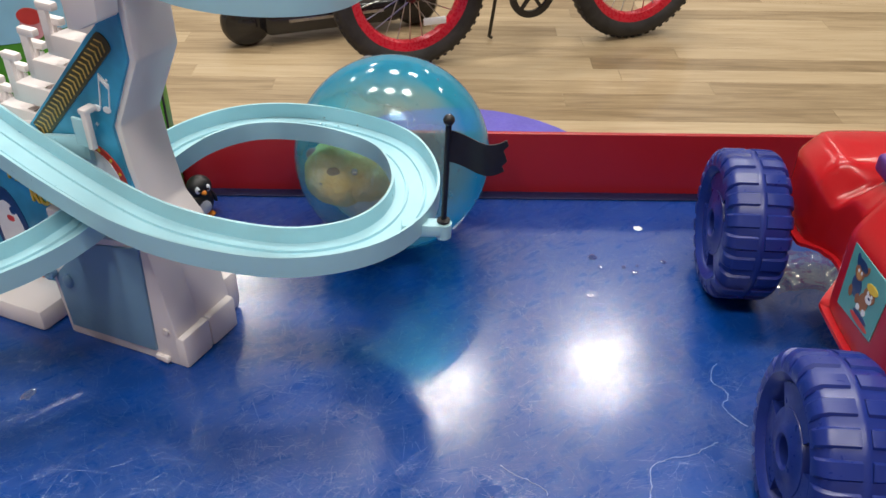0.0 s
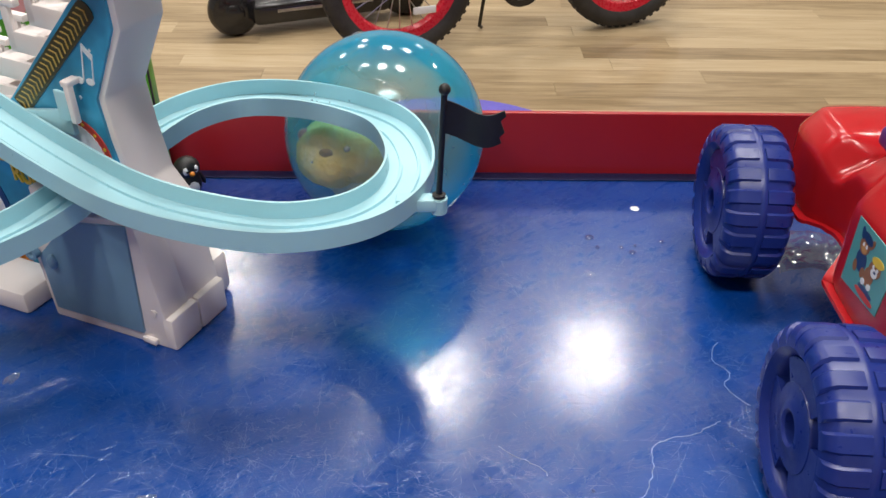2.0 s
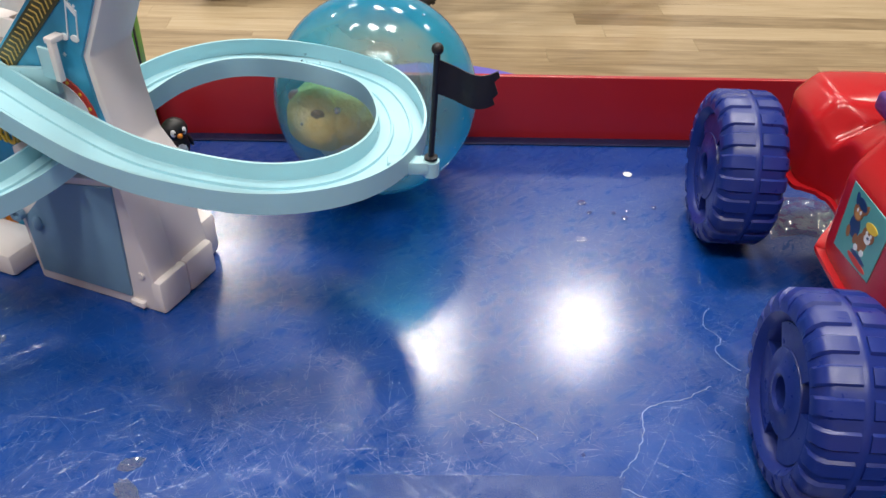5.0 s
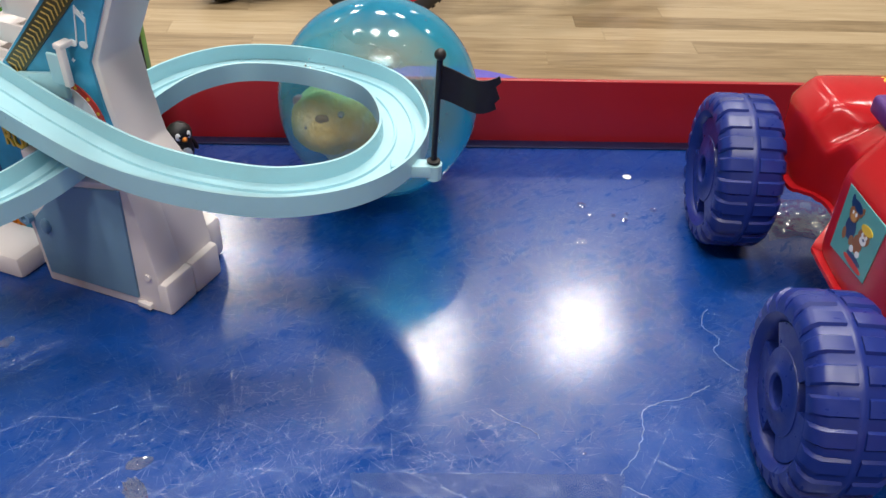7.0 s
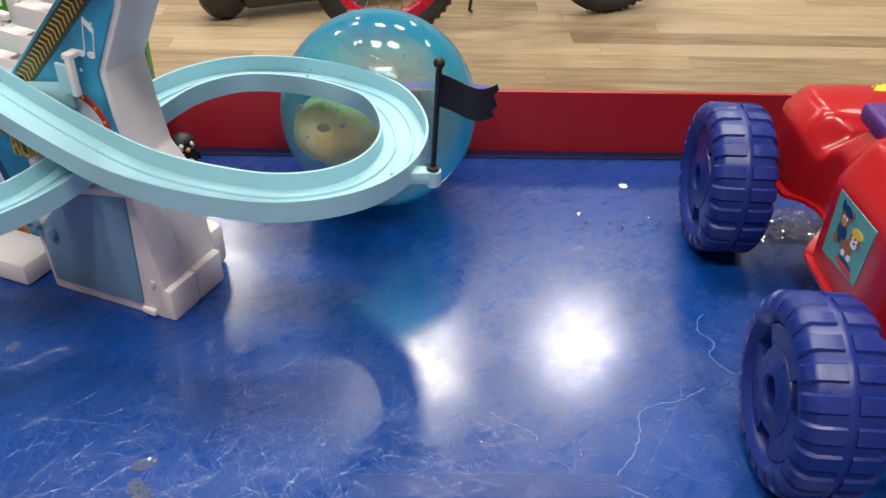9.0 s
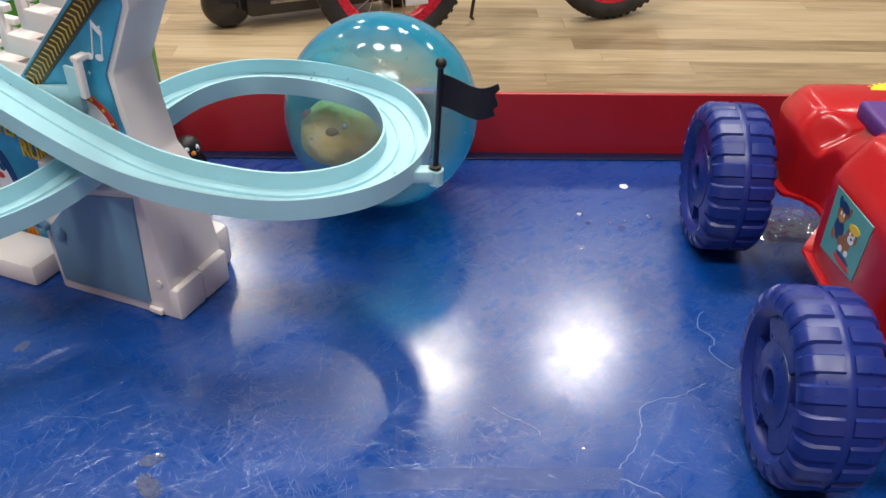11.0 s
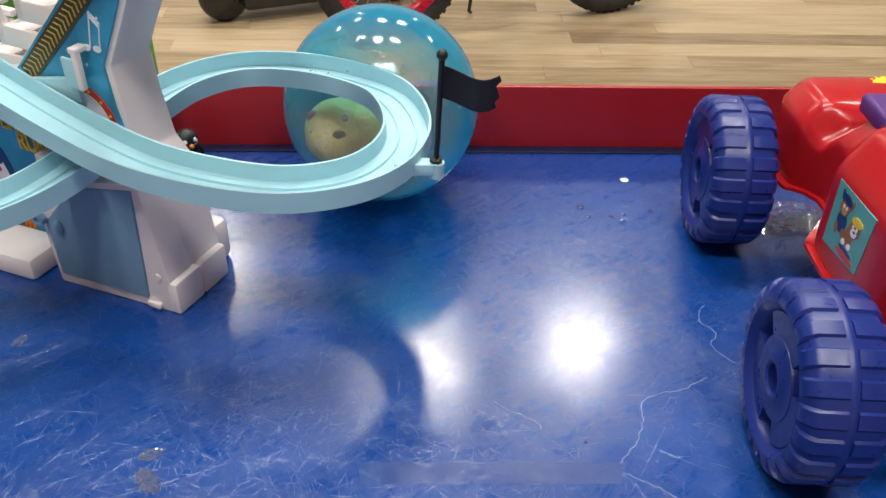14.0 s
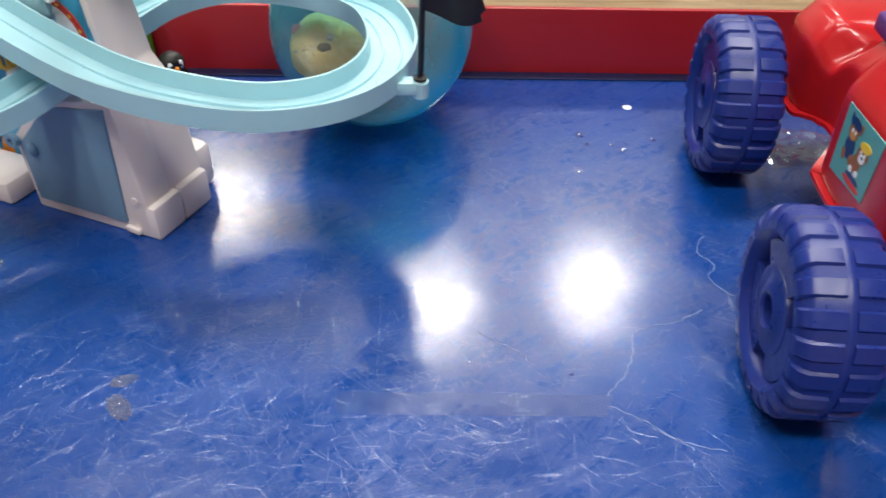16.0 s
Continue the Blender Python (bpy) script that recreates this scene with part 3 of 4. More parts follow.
# battery box with door
BOX = [(-0.0895, 0.0), (-0.0015, 0.0), (-0.0035, 0.0235), (-0.0125, 0.0905), (-0.062, 0.083), (-0.092, 0.050)]
part("box_shell", skewed(bm_prism(BOX, 0.0, 0.0205, 0.0015)), M_WHITE, toy, "white lower box shell")
door = part("box_door", skewed(bm_prism([(-0.0850, 0.0085), (-0.0205, 0.0085), (-0.0165, 0.0865), (-0.058, 0.079), (-0.0865, 0.048)], -0.0016, 0.0006, 0.0005)), M_DOOR, toy, "grey-blue plastic door")
part("latch", skewed(bm_ball((-0.0760, -0.0028, 0.047), 0.0042, 14, (0.7, 0.7, 1.25))), M_DOOR, door)
part("hinge_pin", bm_box((-0.0220, -0.0040, 0.0020), (-0.0120, -0.0002, 0.0060), 0.0007), M_WHITE, toy)
part("screw_boss", bm_lathe([(0.0, -0.0016), (0.0022, -0.0016), (0.0024, 0.001), (0, 0.001)], 14, "y", m=Matrix.Translation((-0.0110, -0.0005, 0.0265))), M_WHITE, toy)
part("eyelet", skewed(bm_lathe([(0.0022, -0.002), (0.0042, -0.002), (0.0042, 0.002), (0.0022, 0.002)], 18, "y", m=Matrix.Translation((-0.0880, -0.004, 0.051)), closed=True)), M_DOOR, toy)
# clip and brackets in front of the panel
part("clip", bm_box((-0.0470, 0.006, 0.138), (-0.0430, 0.010, 0.161), 0.0010), M_WHITE, toy)
part("clip_cap", bm_box((-0.0485, 0.006, 0.1590), (-0.0428, PV - 0.001, 0.1625), 0.0010), M_WHITE, toy)
part("clip_plate", bm_box((-0.0570, 0.0075, 0.138), (-0.0475, 0.0095, 0.155), 0.0006), M_SKY, toy)
part("chute", bm_prism([(-0.090, 0.134), (-0.053, 0.142), (-0.053, 0.1265), (-0.090, 0.1265)], 0.011, PV - 0.0012, 0.001), M_SKY, toy)
part("bracket", bm_box((-0.0970, 0.004, 0.064), (-0.0770, PV - 0.001, 0.086), 0.0012), M_WHITE, toy)
part("hopper", bm_prism([(-0.042, 0.262), (-0.033, 0.226), (-0.029, 0.2125), (-0.024, 0.2125), (-0.010, 0.2190), (-0.006, 0.262)], 0.0, PV - 0.001, 0.0015), M_WHITE, toy)

# stairs behind the panel
STU, STZ, DU, DZ = -0.070, 0.193, -0.0205, -0.0183
for i in range(-1, 6):
    u, z = STU + DU * i, STZ + DZ * i
    for v in (0.024, 0.043):
        part("stair_post", bm_box((u - 0.0125, v, z - 0.012), (u - 0.0065, v + 0.003, z + 0.0155), 0.0008), M_WHITE, toy)
        part("stair_cap", bm_box((u - 0.0130, v - 0.0005, z + 0.0125), (u - 0.0005, v + 0.0045, z + 0.0170), 0.0010), M_WHITE, toy)
        part("stair_side", bm_box((u - 0.0125, v, z - 0.0135), (u + 0.034, v + 0.003, z - 0.001), 0.0008), M_WHITE, toy)
    part("stair_tread", bm_box((u - 0.0115, 0.0245, z - 0.006), (u + 0.010, 0.0455, z - 0.003), 0.0006), M_WHITE, toy)
    for k in range(3):
        part("stair_slat", bm_box((u - 0.005 + k * 0.006, 0.0435, z - 0.012), (u - 0.0025 + k * 0.006, 0.0455, z + 0.011), 0.0005), M_WHITE, toy)

# track: a gutter with a low ridge in its floor
GUT = [(-0.0140, -0.0062), (0.0140, -0.0062), (0.0140, 0.0060), (0.0126, 0.0060), (0.0120, -0.0034), (0.0062, -0.0040), (0.0056, -0.0028), (0.0046, -0.0028), (0.0042, -0.0042),
       (-0.0042, -0.0042), (-0.0046, -0.0028), (-0.0056, -0.0028), (-0.0062, -0.0040), (-0.0120, -0.0034), (-0.0126, 0.0060), (-0.0140, 0.0060)]
LOW = [(-0.383, 0.534, 0.145), (-0.320, 0.494, 0.138), (-0.2645, 0.4505, 0.1305), (-0.2115, 0.411, 0.1235), (-0.166, 0.383, 0.1175), (-0.125, 0.369, 0.114), (-0.085, 0.366, 0.111), (-0.050, 0.378, 0.110),
       (-0.029, 0.405, 0.109), (-0.0235, 0.440, 0.109), (-0.036, 0.477, 0.110), (-0.065, 0.5005, 0.110), (-0.100, 0.5125, 0.110), (-0.135, 0.5105, 0.110), (-0.164, 0.491, 0.109),
       (-0.184, 0.460, 0.106), (-0.199, 0.432, 0.102), (-0.215, 0.405, 0.096), (-0.235, 0.381, 0.093), (-0.265, 0.362, 0.090), (-0.300, 0.352, 0.087), (-0.335, 0.358, 0.084)]
part("lower_track", bm_sweep(spline(LOW, 9), GUT), M_SKY, toy, "glossy sky-blue plastic slide track", world=True)
UP = [(-0.175, 0.455, 0.246), (-0.150, 0.415, 0.243), (-0.120, 0.394, 0.240), (-0.090, 0.389, 0.238), (-0.066, 0.400, 0.236), (-0.0575, 0.425, 0.235), (-0.066, 0.452, 0.234), (-0.090, 0.470, 0.233), (-0.125, 0.480, 0.232), (-0.16, 0.478, 0.231)]
part("upper_track", bm_sweep(spline(UP, 9), GUT), M_SKY, toy, "glossy sky-blue plastic slide track", world=True)
# flag arm and flag
FX, FY, FZ = -0.007, 0.398, 0.1095
bm = bm_box((-0.030, FY - 0.0042, FZ - 0.008), (FX + 0.001, FY + 0.0042, FZ - 0.0005), 0.001)
bm_lathe([(0, -0.010), (0.0043, -0.010), (0.0046, -0.001), (0, -0.0005)], 20, bm=bm, m=Matrix.Translation((FX, FY, FZ)))
part("flag_arm", bm, M_SKY, toy, "", world=True)
tip = Vector((-0.005, 0.392, 0.174))
base = Vector((FX, FY, FZ))
flag = part("flag_pole", bm_tube([base, tip], 0.0016, 12), M_BLACK, toy, "black flag pole", world=True)
bm = bm_ball(tip, 0.0030, 16)
part("finial", bm, M_BLACK, flag, "", world=False)
bpy.data.objects["finial"].data.transform(TOW.inverted())
bm = bm_lathe([(0.0036, 0.0), (0.0036, 0.0012), (0.0018, 0.002), (0.0018, 0.0)], 18, closed=True, m=Matrix.Translation(base))
part("collar", bm, M_BLACK, flag, "")
bpy.data.objects["collar"].data.transform(TOW.inverted())
bm = bmesh.new()
rows = []
for i in range(15):
    s = i / 14
    x = 0.0010 + 0.0285 * s
    drop = -0.0050 * math.sin(math.pi * 0.9 * s) - 0.0015 * s
    ys = 0.0025 * math.sin(6.0 * s)
    cut = 0.0012 * math.cos(i * 1.7) if i == 14 else 0
    rows.append([(x + (0.0014 * math.sin(j * 2.1) if i == 14 else 0), ys, drop - 0.0180 * j / 6) for j in range(7)])
for side in (-0.0004, 0.0004):
    vs = [[bm.verts.new((x, y + side, z)) for x, y, z in r] for r in rows]
    for i in range(14):
        for j in range(6):
            bm.faces.new((vs[i][j], vs[i + 1][j], vs[i + 1][j + 1], vs[i][j + 1]))
    if side < 0:
        front = vs
rim = lambda v: [v[i][0] for i in range(15)] + [v[14][j] for j in range(1, 7)] + [v[i][6] for i in range(13, -1, -1)] + [v[0][j] for j in range(5, 0, -1)]
a, c = rim(front), rim(vs)
for i in range(len(a)):
    bm.faces.new((a[i], a[(i + 1) % len(a)], c[(i + 1) % len(a)], c[i]))
bmesh.ops.transform(bm, matrix=Matrix.Translation(tip + Vector((0, 0.001, -0.006))) @ pose(0, 0, 0, 0, 2, -4), verts=bm.verts)
bmesh.ops.transform(bm, matrix=TOW.inverted(), verts=bm.verts)
part("pennant", bm, M_BLACK, flag, "black rippled plastic pennant")

# ---------------------------------------------------------------- little penguin
peng = thing("toy_penguin", "small black and white toy penguin standing on the table", "toy penguin", pose(-0.1935, 0.5690, 0, 0, 0, 38) @ Matrix.Scale(0.82, 4))
part("body", bm_ball((0, 0, 0.0145), 0.0115, 24, (1, 0.92, 1.22)), M_BLACK, peng)
part("belly", bm_ball((0, -0.0030, 0.0125), 0.0092, 20, (0.86, 1, 1.15)), M_PWHITE, peng, "white belly")
head = part("head", bm_ball((0, 0, 0.0305), 0.0112, 24, (1.05, 0.98, 0.95)), M_BLACK, peng)
for s in (-1, 1):
    part("face_patch", bm_ball((0.0044 * s, -0.0074, 0.0312), 0.0038, 16, (0.85, 0.9, 1.15)), M_PWHITE, head)
    part("eye", bm_ball((0.0042 * s, -0.0106, 0.0314), 0.0012, 12), M_BLACK, head)
    part("wing", bm_ball((0.0118 * s, 0.0005, 0.0165), 0.0085, 14, (0.32, 0.6, 1.0), m=pose(0, 0, 0, 0, -22 * s, 0)), M_BLACK, peng)
    part("foot", bm_ball((0.0050 * s, -0.0055, 0.0016), 0.0045, 12, (0.9, 1.25, 0.34)), M_ORANGE, peng)
part("beak", bm_lathe([(0, 0), (0.0030, 0.0), (0.0018, 0.0035), (0, 0.0050)], 12, m=Matrix.Translation((0, -0.0095, 0.0285)) @ pose(0, 0, 0, 90, 0, 0)), M_ORANGE, head, "orange beak")

# ---------------------------------------------------------------- ball with a plush inside
BC, BR = Vector((-0.0432, 0.5440, 0.0694)), 0.0690
ball = thing("clear_ball", "blue-tinted clear inflated ball resting on the table", "ball", pose(*BC))
bm = bm_ball((0, 0, 0), BR, 96)
edge = [p for p in spline(LOW, 9) if p.y > 0.43 and -0.17 < p.x]
for v in bm.verts:
    w = BC + v.co
    back = max((p.y + 0.0155 - max(0.0, abs(p.x - w.x) - 0.004) * 2.0 for p in edge), default=0)
    if w.x < -0.012:
        v.co.y += math.exp(-((w.z - 0.112) / 0.021) ** 4) * max(0.0, back - w.y) * min(1.0, (-0.012 - w.x) / 0.02)
    if w.z < 0.066 and w.y > TY1 - 0.0008:
        v.co.y = min(v.co.y, TY1 - 0.0008 - BC.y)
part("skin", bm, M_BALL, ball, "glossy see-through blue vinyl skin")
part("valve", bm_lathe([(0, 0.0), (0.006, 0.0), (0.0065, 0.0012), (0.004, 0.003), (0.002, 0.0035), (0, 0.003)], 20, m=pose(0, 0, 0, -35, -20, 0) @ Matrix.Translation((0, 0, BR - 0.0006))), M_BEAD, ball)
brng = random.Random(11)
for a, e, r in ((-108, 18, 0.0022), (-122, -20, 0.0018), (-100, -8, 0.0012), (-84, 20, 0.001), (-130, 5, 0.001), *[(brng.uniform(-75, -15), brng.uniform(-25, 62), brng.uniform(0.0005, 0.0010)) for i in range(26)],
                *[(brng.uniform(-150, -110), brng.uniform(28, 58), brng.uniform(0.0005, 0.0009)) for i in range(9)]):
    dv = Vector((math.cos(radians(a)) * math.cos(radians(e)), math.sin(radians(a)) * math.cos(radians(e)), math.sin(radians(e))))
    bm = bmesh.new()
    bmesh.ops.create_uvsphere(bm, u_segments=12, v_segments=8, radius=r)
    bmesh.ops.translate(bm, vec=dv * (BR + r * 0.2), verts=bm.verts)
    part("water_bead", bm, M_BEAD, ball, "clear water bead")
PLUSH_AT = Vector((-0.0575, 0.5370, 0.0530))
plush = thing("plush_animal", "pale yellow fuzzy plush animal inside the clear ball", "plush toy", pose(*PLUSH_AT))
part("body", bm_ball((0.006, 0.006, -0.005), 0.0345, 40, (1.12, 0.95, 0.95), rough=0.06), M_PLUSHW, plush, "whitish plush body")
part("head", bm_ball((-0.019, -0.012, 0.010), 0.0245, 36, (1.04, 0.96, 0.98), rough=0.06), M_PLUSH, plush)
part("cheek", bm_ball((0.000, -0.016, 0.012), 0.0210, 30, (1.1, 0.9, 0.95), rough=0.08), M_PLUSH, plush)
part("nose", bm_ball((-0.0205, -0.0320, 0.0215), 0.0036, 18, (1.2, 0.5, 0.9), rough=0.3), M_NOSE, plush, "grey-brown nose")
part("ear", bm_ball((-0.0370, -0.0130, 0.0240), 0.0050, 14, (1, 0.6, 1)), M_PPINK, plush, "pinkish ear")

# ---------------------------------------------------------------- red toy truck
TR = pose(0.300, 0.385, 0)
truck = thing("toy_truck", "big red plastic toy truck with royal blue wheels", "toy truck", TR)
WR = 0.0505


def wheel_parts(w):
    """A chunky tyre about the x axis; its outer face looks to -x."""
    prof = [(0.0, -0.006), (0.0325, -0.006), (0.0330, -0.0130), (0.0355, -0.0160), (0.0385, -0.0180), (0.0420, -0.0172), (0.0472, -0.0146), (0.0488, -0.0120), (0.0492, -0.0022), (0.0499, -0.0012),
            (0.0499, 0.0012), (0.0492, 0.0022), (0.0488, 0.0120), (0.0472, 0.0146), (0.0420, 0.0172), (0.0355, 0.0165), (0.030, 0.010), (0.0, 0.010)]
    tyre = part("tyre", bm_lathe(prof, 72, "x"), M_WHEEL, w, "royal blue moulded tyre")
    n = 22
    sec = [(-0.0020, 0.0470, WR), (-0.0130, 0.0465, WR - 0.0003), (-0.0160, 0.0435, WR - 0.0026), (-0.0179, 0.0400, 0.0440)]
    for row in (-1, 1):
        for i in range(n):
            bm = bmesh.new()
            rings = []
            for j, (ang, k) in enumerate(((0.0, 0.5), (0.10, 1.0), (0.60, 1.0), (0.70, 0.5))):
                a = 2 * math.pi * (i + ang) / n
                ring = [bm.verts.new((-row * x, math.cos(a) * (r0 + (r1 - r0) * k), math.sin(a) * (r0 + (r1 - r0) * k))) for x, r0, r1 in sec]
                ring += [bm.verts.new((-row * x, math.cos(a) * (r0 - 0.001), math.sin(a) * (r0 - 0.001))) for x, r0, r1 in reversed(sec)]
                rings.append(ring)
            for j in range(3):
                for k in range(8):
                    bm.faces.new((rings[j][k], rings[j][(k + 1) % 8], rings[j + 1][(k + 1) % 8], rings[j + 1][k]))
            bm.faces.new(rings[0])
            bm.faces.new(rings[-1])
            part("tread_block", bm, M_WHEEL, tyre)
    hub = part("hub", bm_lathe([(0.0078, -0.0062), (0.0078, -0.0160), (0.0090, -0.0172), (0.0120, -0.0170), (0.0135, -0.0158), (0.0215, -0.0154), (0.0222, -0.0142), (0.0222, -0.0062)], 48, "x", closed=True), M_WHEEL, w)
    for k in range(3):
        a0 = math.pi * 2 * k / 3 + 0.30
        bm = bmesh.new()
        rr = []
        for j in range(9):
            a = a0 + 1.50 * j / 8
            rr.append([bm.verts.new((x, math.cos(a) * r, math.sin(a) * r)) for x, r in ((-0.0062, 0.0205), (-0.0150, 0.0205), (-0.0146, 0.0336), (-0.0062, 0.0336))])
        for j in range(8):
            for q in range(4):
                bm.faces.new((rr[j][q], rr[j][(q + 1) % 4], rr[j + 1][(q + 1) % 4], rr[j + 1][q]))
        bm.faces.new(rr[0])
        bm.faces.new(rr[-1])
        part("spoke_web", bm, M_WHEEL, w)
    part("axle_cap", bm_lathe([(0, -0.0075), (0.0076, -0.0075), (0.0076, -0.0063), (0, -0.0063)], 24, "x"), M_BLACK, hub, "dark axle hole")


wheel_1 = new("wheel")
wheel_1.parent = truck
wheel_1["label"] = "chunky royal blue wheel with ribbed tread"
wheel_parts(wheel_1)
wheel_1.matrix_basis = TR.inverted() @ pose(0.1925, 0.4870, WR, 0, 0, -4) @ pose(0, 0, 0, 8, 0, 0) @ Matrix.Diagonal((1.13, 1, 1, 1))
for x, y, a, turn in ((0.1770, 0.2880, 20, -4), (0.4095, 0.4720, 30, 176), (0.3950, 0.2720, 50, 176)):
    c = copy_thing(wheel_1, TR.inverted() @ pose(x, y, WR, 0, 0, turn) @ pose(0, 0, 0, a, 0, 0))

XC = 0.300
# stations: y, outer x, underside, shoulder, chamfer run, top
ST = [(0.530, 0.252, 0.072, 0.082, 0.010, 0.092), (0.524, 0.236, 0.060, 0.090, 0.011, 0.103), (0.508, 0.2255, 0.054, 0.096, 0.012, 0.109), (0.466, 0.2235, 0.052, 0.098, 0.012, 0.112), (0.4585, 0.2270, 0.053, 0.094, 0.016, 0.107),
      (0.4500, 0.2325, 0.055, 0.086, 0.022, 0.098), (0.4420, 0.2330, 0.057, 0.098, 0.022, 0.113), (0.4340, 0.2345, 0.059, 0.104, 0.018, 0.122), (0.4180, 0.2335, 0.060, 0.104, 0.016, 0.125), (0.4090, 0.2270, 0.056, 0.104, 0.015, 0.127),
      (0.4020, 0.2195, 0.050, 0.105, 0.015, 0.129), (0.3960, 0.2183, 0.048, 0.1065, 0.016, 0.131), (0.350, 0.2183, 0.047, 0.109, 0.018, 0.134), (0.322, 0.2200, 0.048, 0.108, 0.018, 0.134), (0.312, 0.2310, 0.056, 0.100, 0.016, 0.124),
      (0.298, 0.2350, 0.060, 0.092, 0.014, 0.111), (0.275, 0.2280, 0.055, 0.098, 0.012, 0.114), (0.245, 0.2260, 0.055, 0.098, 0.012, 0.112), (0.232, 0.2400, 0.064, 0.090, 0.010, 0.104)]
bm = bmesh.new()
rings = []
for y, xl, zb, zs, run, zt in ST:
    half = [(xl + 0.016, zb - 0.001), (xl + 0.001, zb), (xl, zb + 0.006), (xl, zb + (zs - zb) * 0.55), (xl, zs), (xl + run, zt), (xl + run + 0.014, zt + 0.001), (xl + 0.055, zt + 0.0005)]
    ring = [bm.verts.new((x, y, z)) for x, z in half] + [bm.verts.new((2 * XC - x, y, z)) for x, z in reversed(half)]
    rings.append(ring)
crease = bm.edges.layers.float.new("crease_edge")
for i in range(len(rings) - 1):
    n = len(rings[i])
    for j in range(n):
        bm.faces.new((rings[i][j], rings[i][(j + 1) % n], rings[i + 1][(j + 1) % n], rings[i + 1][j]))
    for j in (4, 5, n - 5, n - 6):
        bm.edges.get((rings[i][j], rings[i + 1][j]))[crease] = 0.45
for i in (3, 6, 7, 10, 11):
    for j in range(3, 6):
        bm.edges.get((rings[i][j], rings[i][j + 1]))[crease] = 0.5
bm.faces.new(rings[0])
bm.faces.new(rings[-1][::-1])
body = part("body", bm, M_TRUCK, truck, "glossy red blow-moulded body", world=True)
body.data.set_sharp_from_angle(angle=radians(180))
sub = body.modifiers.new("round", "SUBSURF")
sub.levels = sub.render_levels = 2
flange = [(xl + 0.0005, y, zb + 0.002) for y, xl, zb, zs, run, zt in ST[1:-1]]
part("flange", bm_sweep(spline(flange, 4), [(-0.003, -0.0012), (0.0035, -0.0012), (0.0035, 0.0012), (-0.003, 0.0012)]), M_TRUCK, truck, "", world=True)
part("axle", bm_tube([(0.20, 0.4866, WR), (0.405, 0.4724, WR)], 0.006, 14), M_TRUCK, truck, "", world=True)
part("axle", bm_tube([(0.186, 0.2875, WR), (0.39, 0.2725, WR)], 0.006, 14), M_TRUCK, truck, "", world=True)
part("seat", bm_box((0.2440, 0.335, 0.118), (0.356, 0.4450, 0.1300), 0.003, segs=3), M_PURPLE, truck, "violet-blue moulded seat", world=True)
bm = bm_lathe([(0, 0.0), (0.020, 0.0), (0.0215, 0.002), (0.0215, 0.007), (0.019, 0.009), (0, 0.009)], 40)
for i in range(28):
    a = 2 * math.pi * i / 28
    bm_box((-0.0009, 0.0208, 0.0012), (0.0009, 0.0228, 0.0076), bm=bm, segs=1)
    bmesh.ops.rotate(bm, cent=(0, 0, 0), matrix=Matrix.Rotation(2 * math.pi / 28, 3, "Z"), verts=bm.verts)
bmesh.ops.transform(bm, matrix=Matrix.Translation((0.298, 0.492, 0.1005)), verts=bm.verts)
part("knob", bm, M_YELLOW, truck, "bright yellow ridged knob", world=True)
# sticker: teal card with plain coloured shapes
SX = 0.2182
CORNERS = [Vector((0.3913, 0.1032)), Vector((0.3475, 0.1052)), Vector((0.3490, 0.0685)), Vector((0.3894, 0.0631))]
stk = part("sticker", bm_prism(CORNERS, SX, SX + 0.003, plane="yz"), M_TEAL, truck, "teal sticker with plain coloured shapes", world=True)


def disc(u, v, ru, rv, mat, lift, tilt=0.0):
    """An oval on the sticker: u across, v up, both from 0 to 1."""
    pts = []
    for i in range(20):
        a = math.pi * i / 10
        du, dv = ru * math.cos(a), rv * math.sin(a)
        uu, vv = u + du * math.cos(tilt) - dv * math.sin(tilt), v + du * math.sin(tilt) + dv * math.cos(tilt)
        top_p, low_p = CORNERS[0].lerp(CORNERS[1], uu), CORNERS[3].lerp(CORNERS[2], uu)
        pts.append(low_p.lerp(top_p, vv))
    bm = bm_prism(pts, SX - lift, SX + 0.001, plane="yz")
    part("printed_shape", bm, mat, stk, "", world=False, smooth=False).data.transform(TR.inverted())


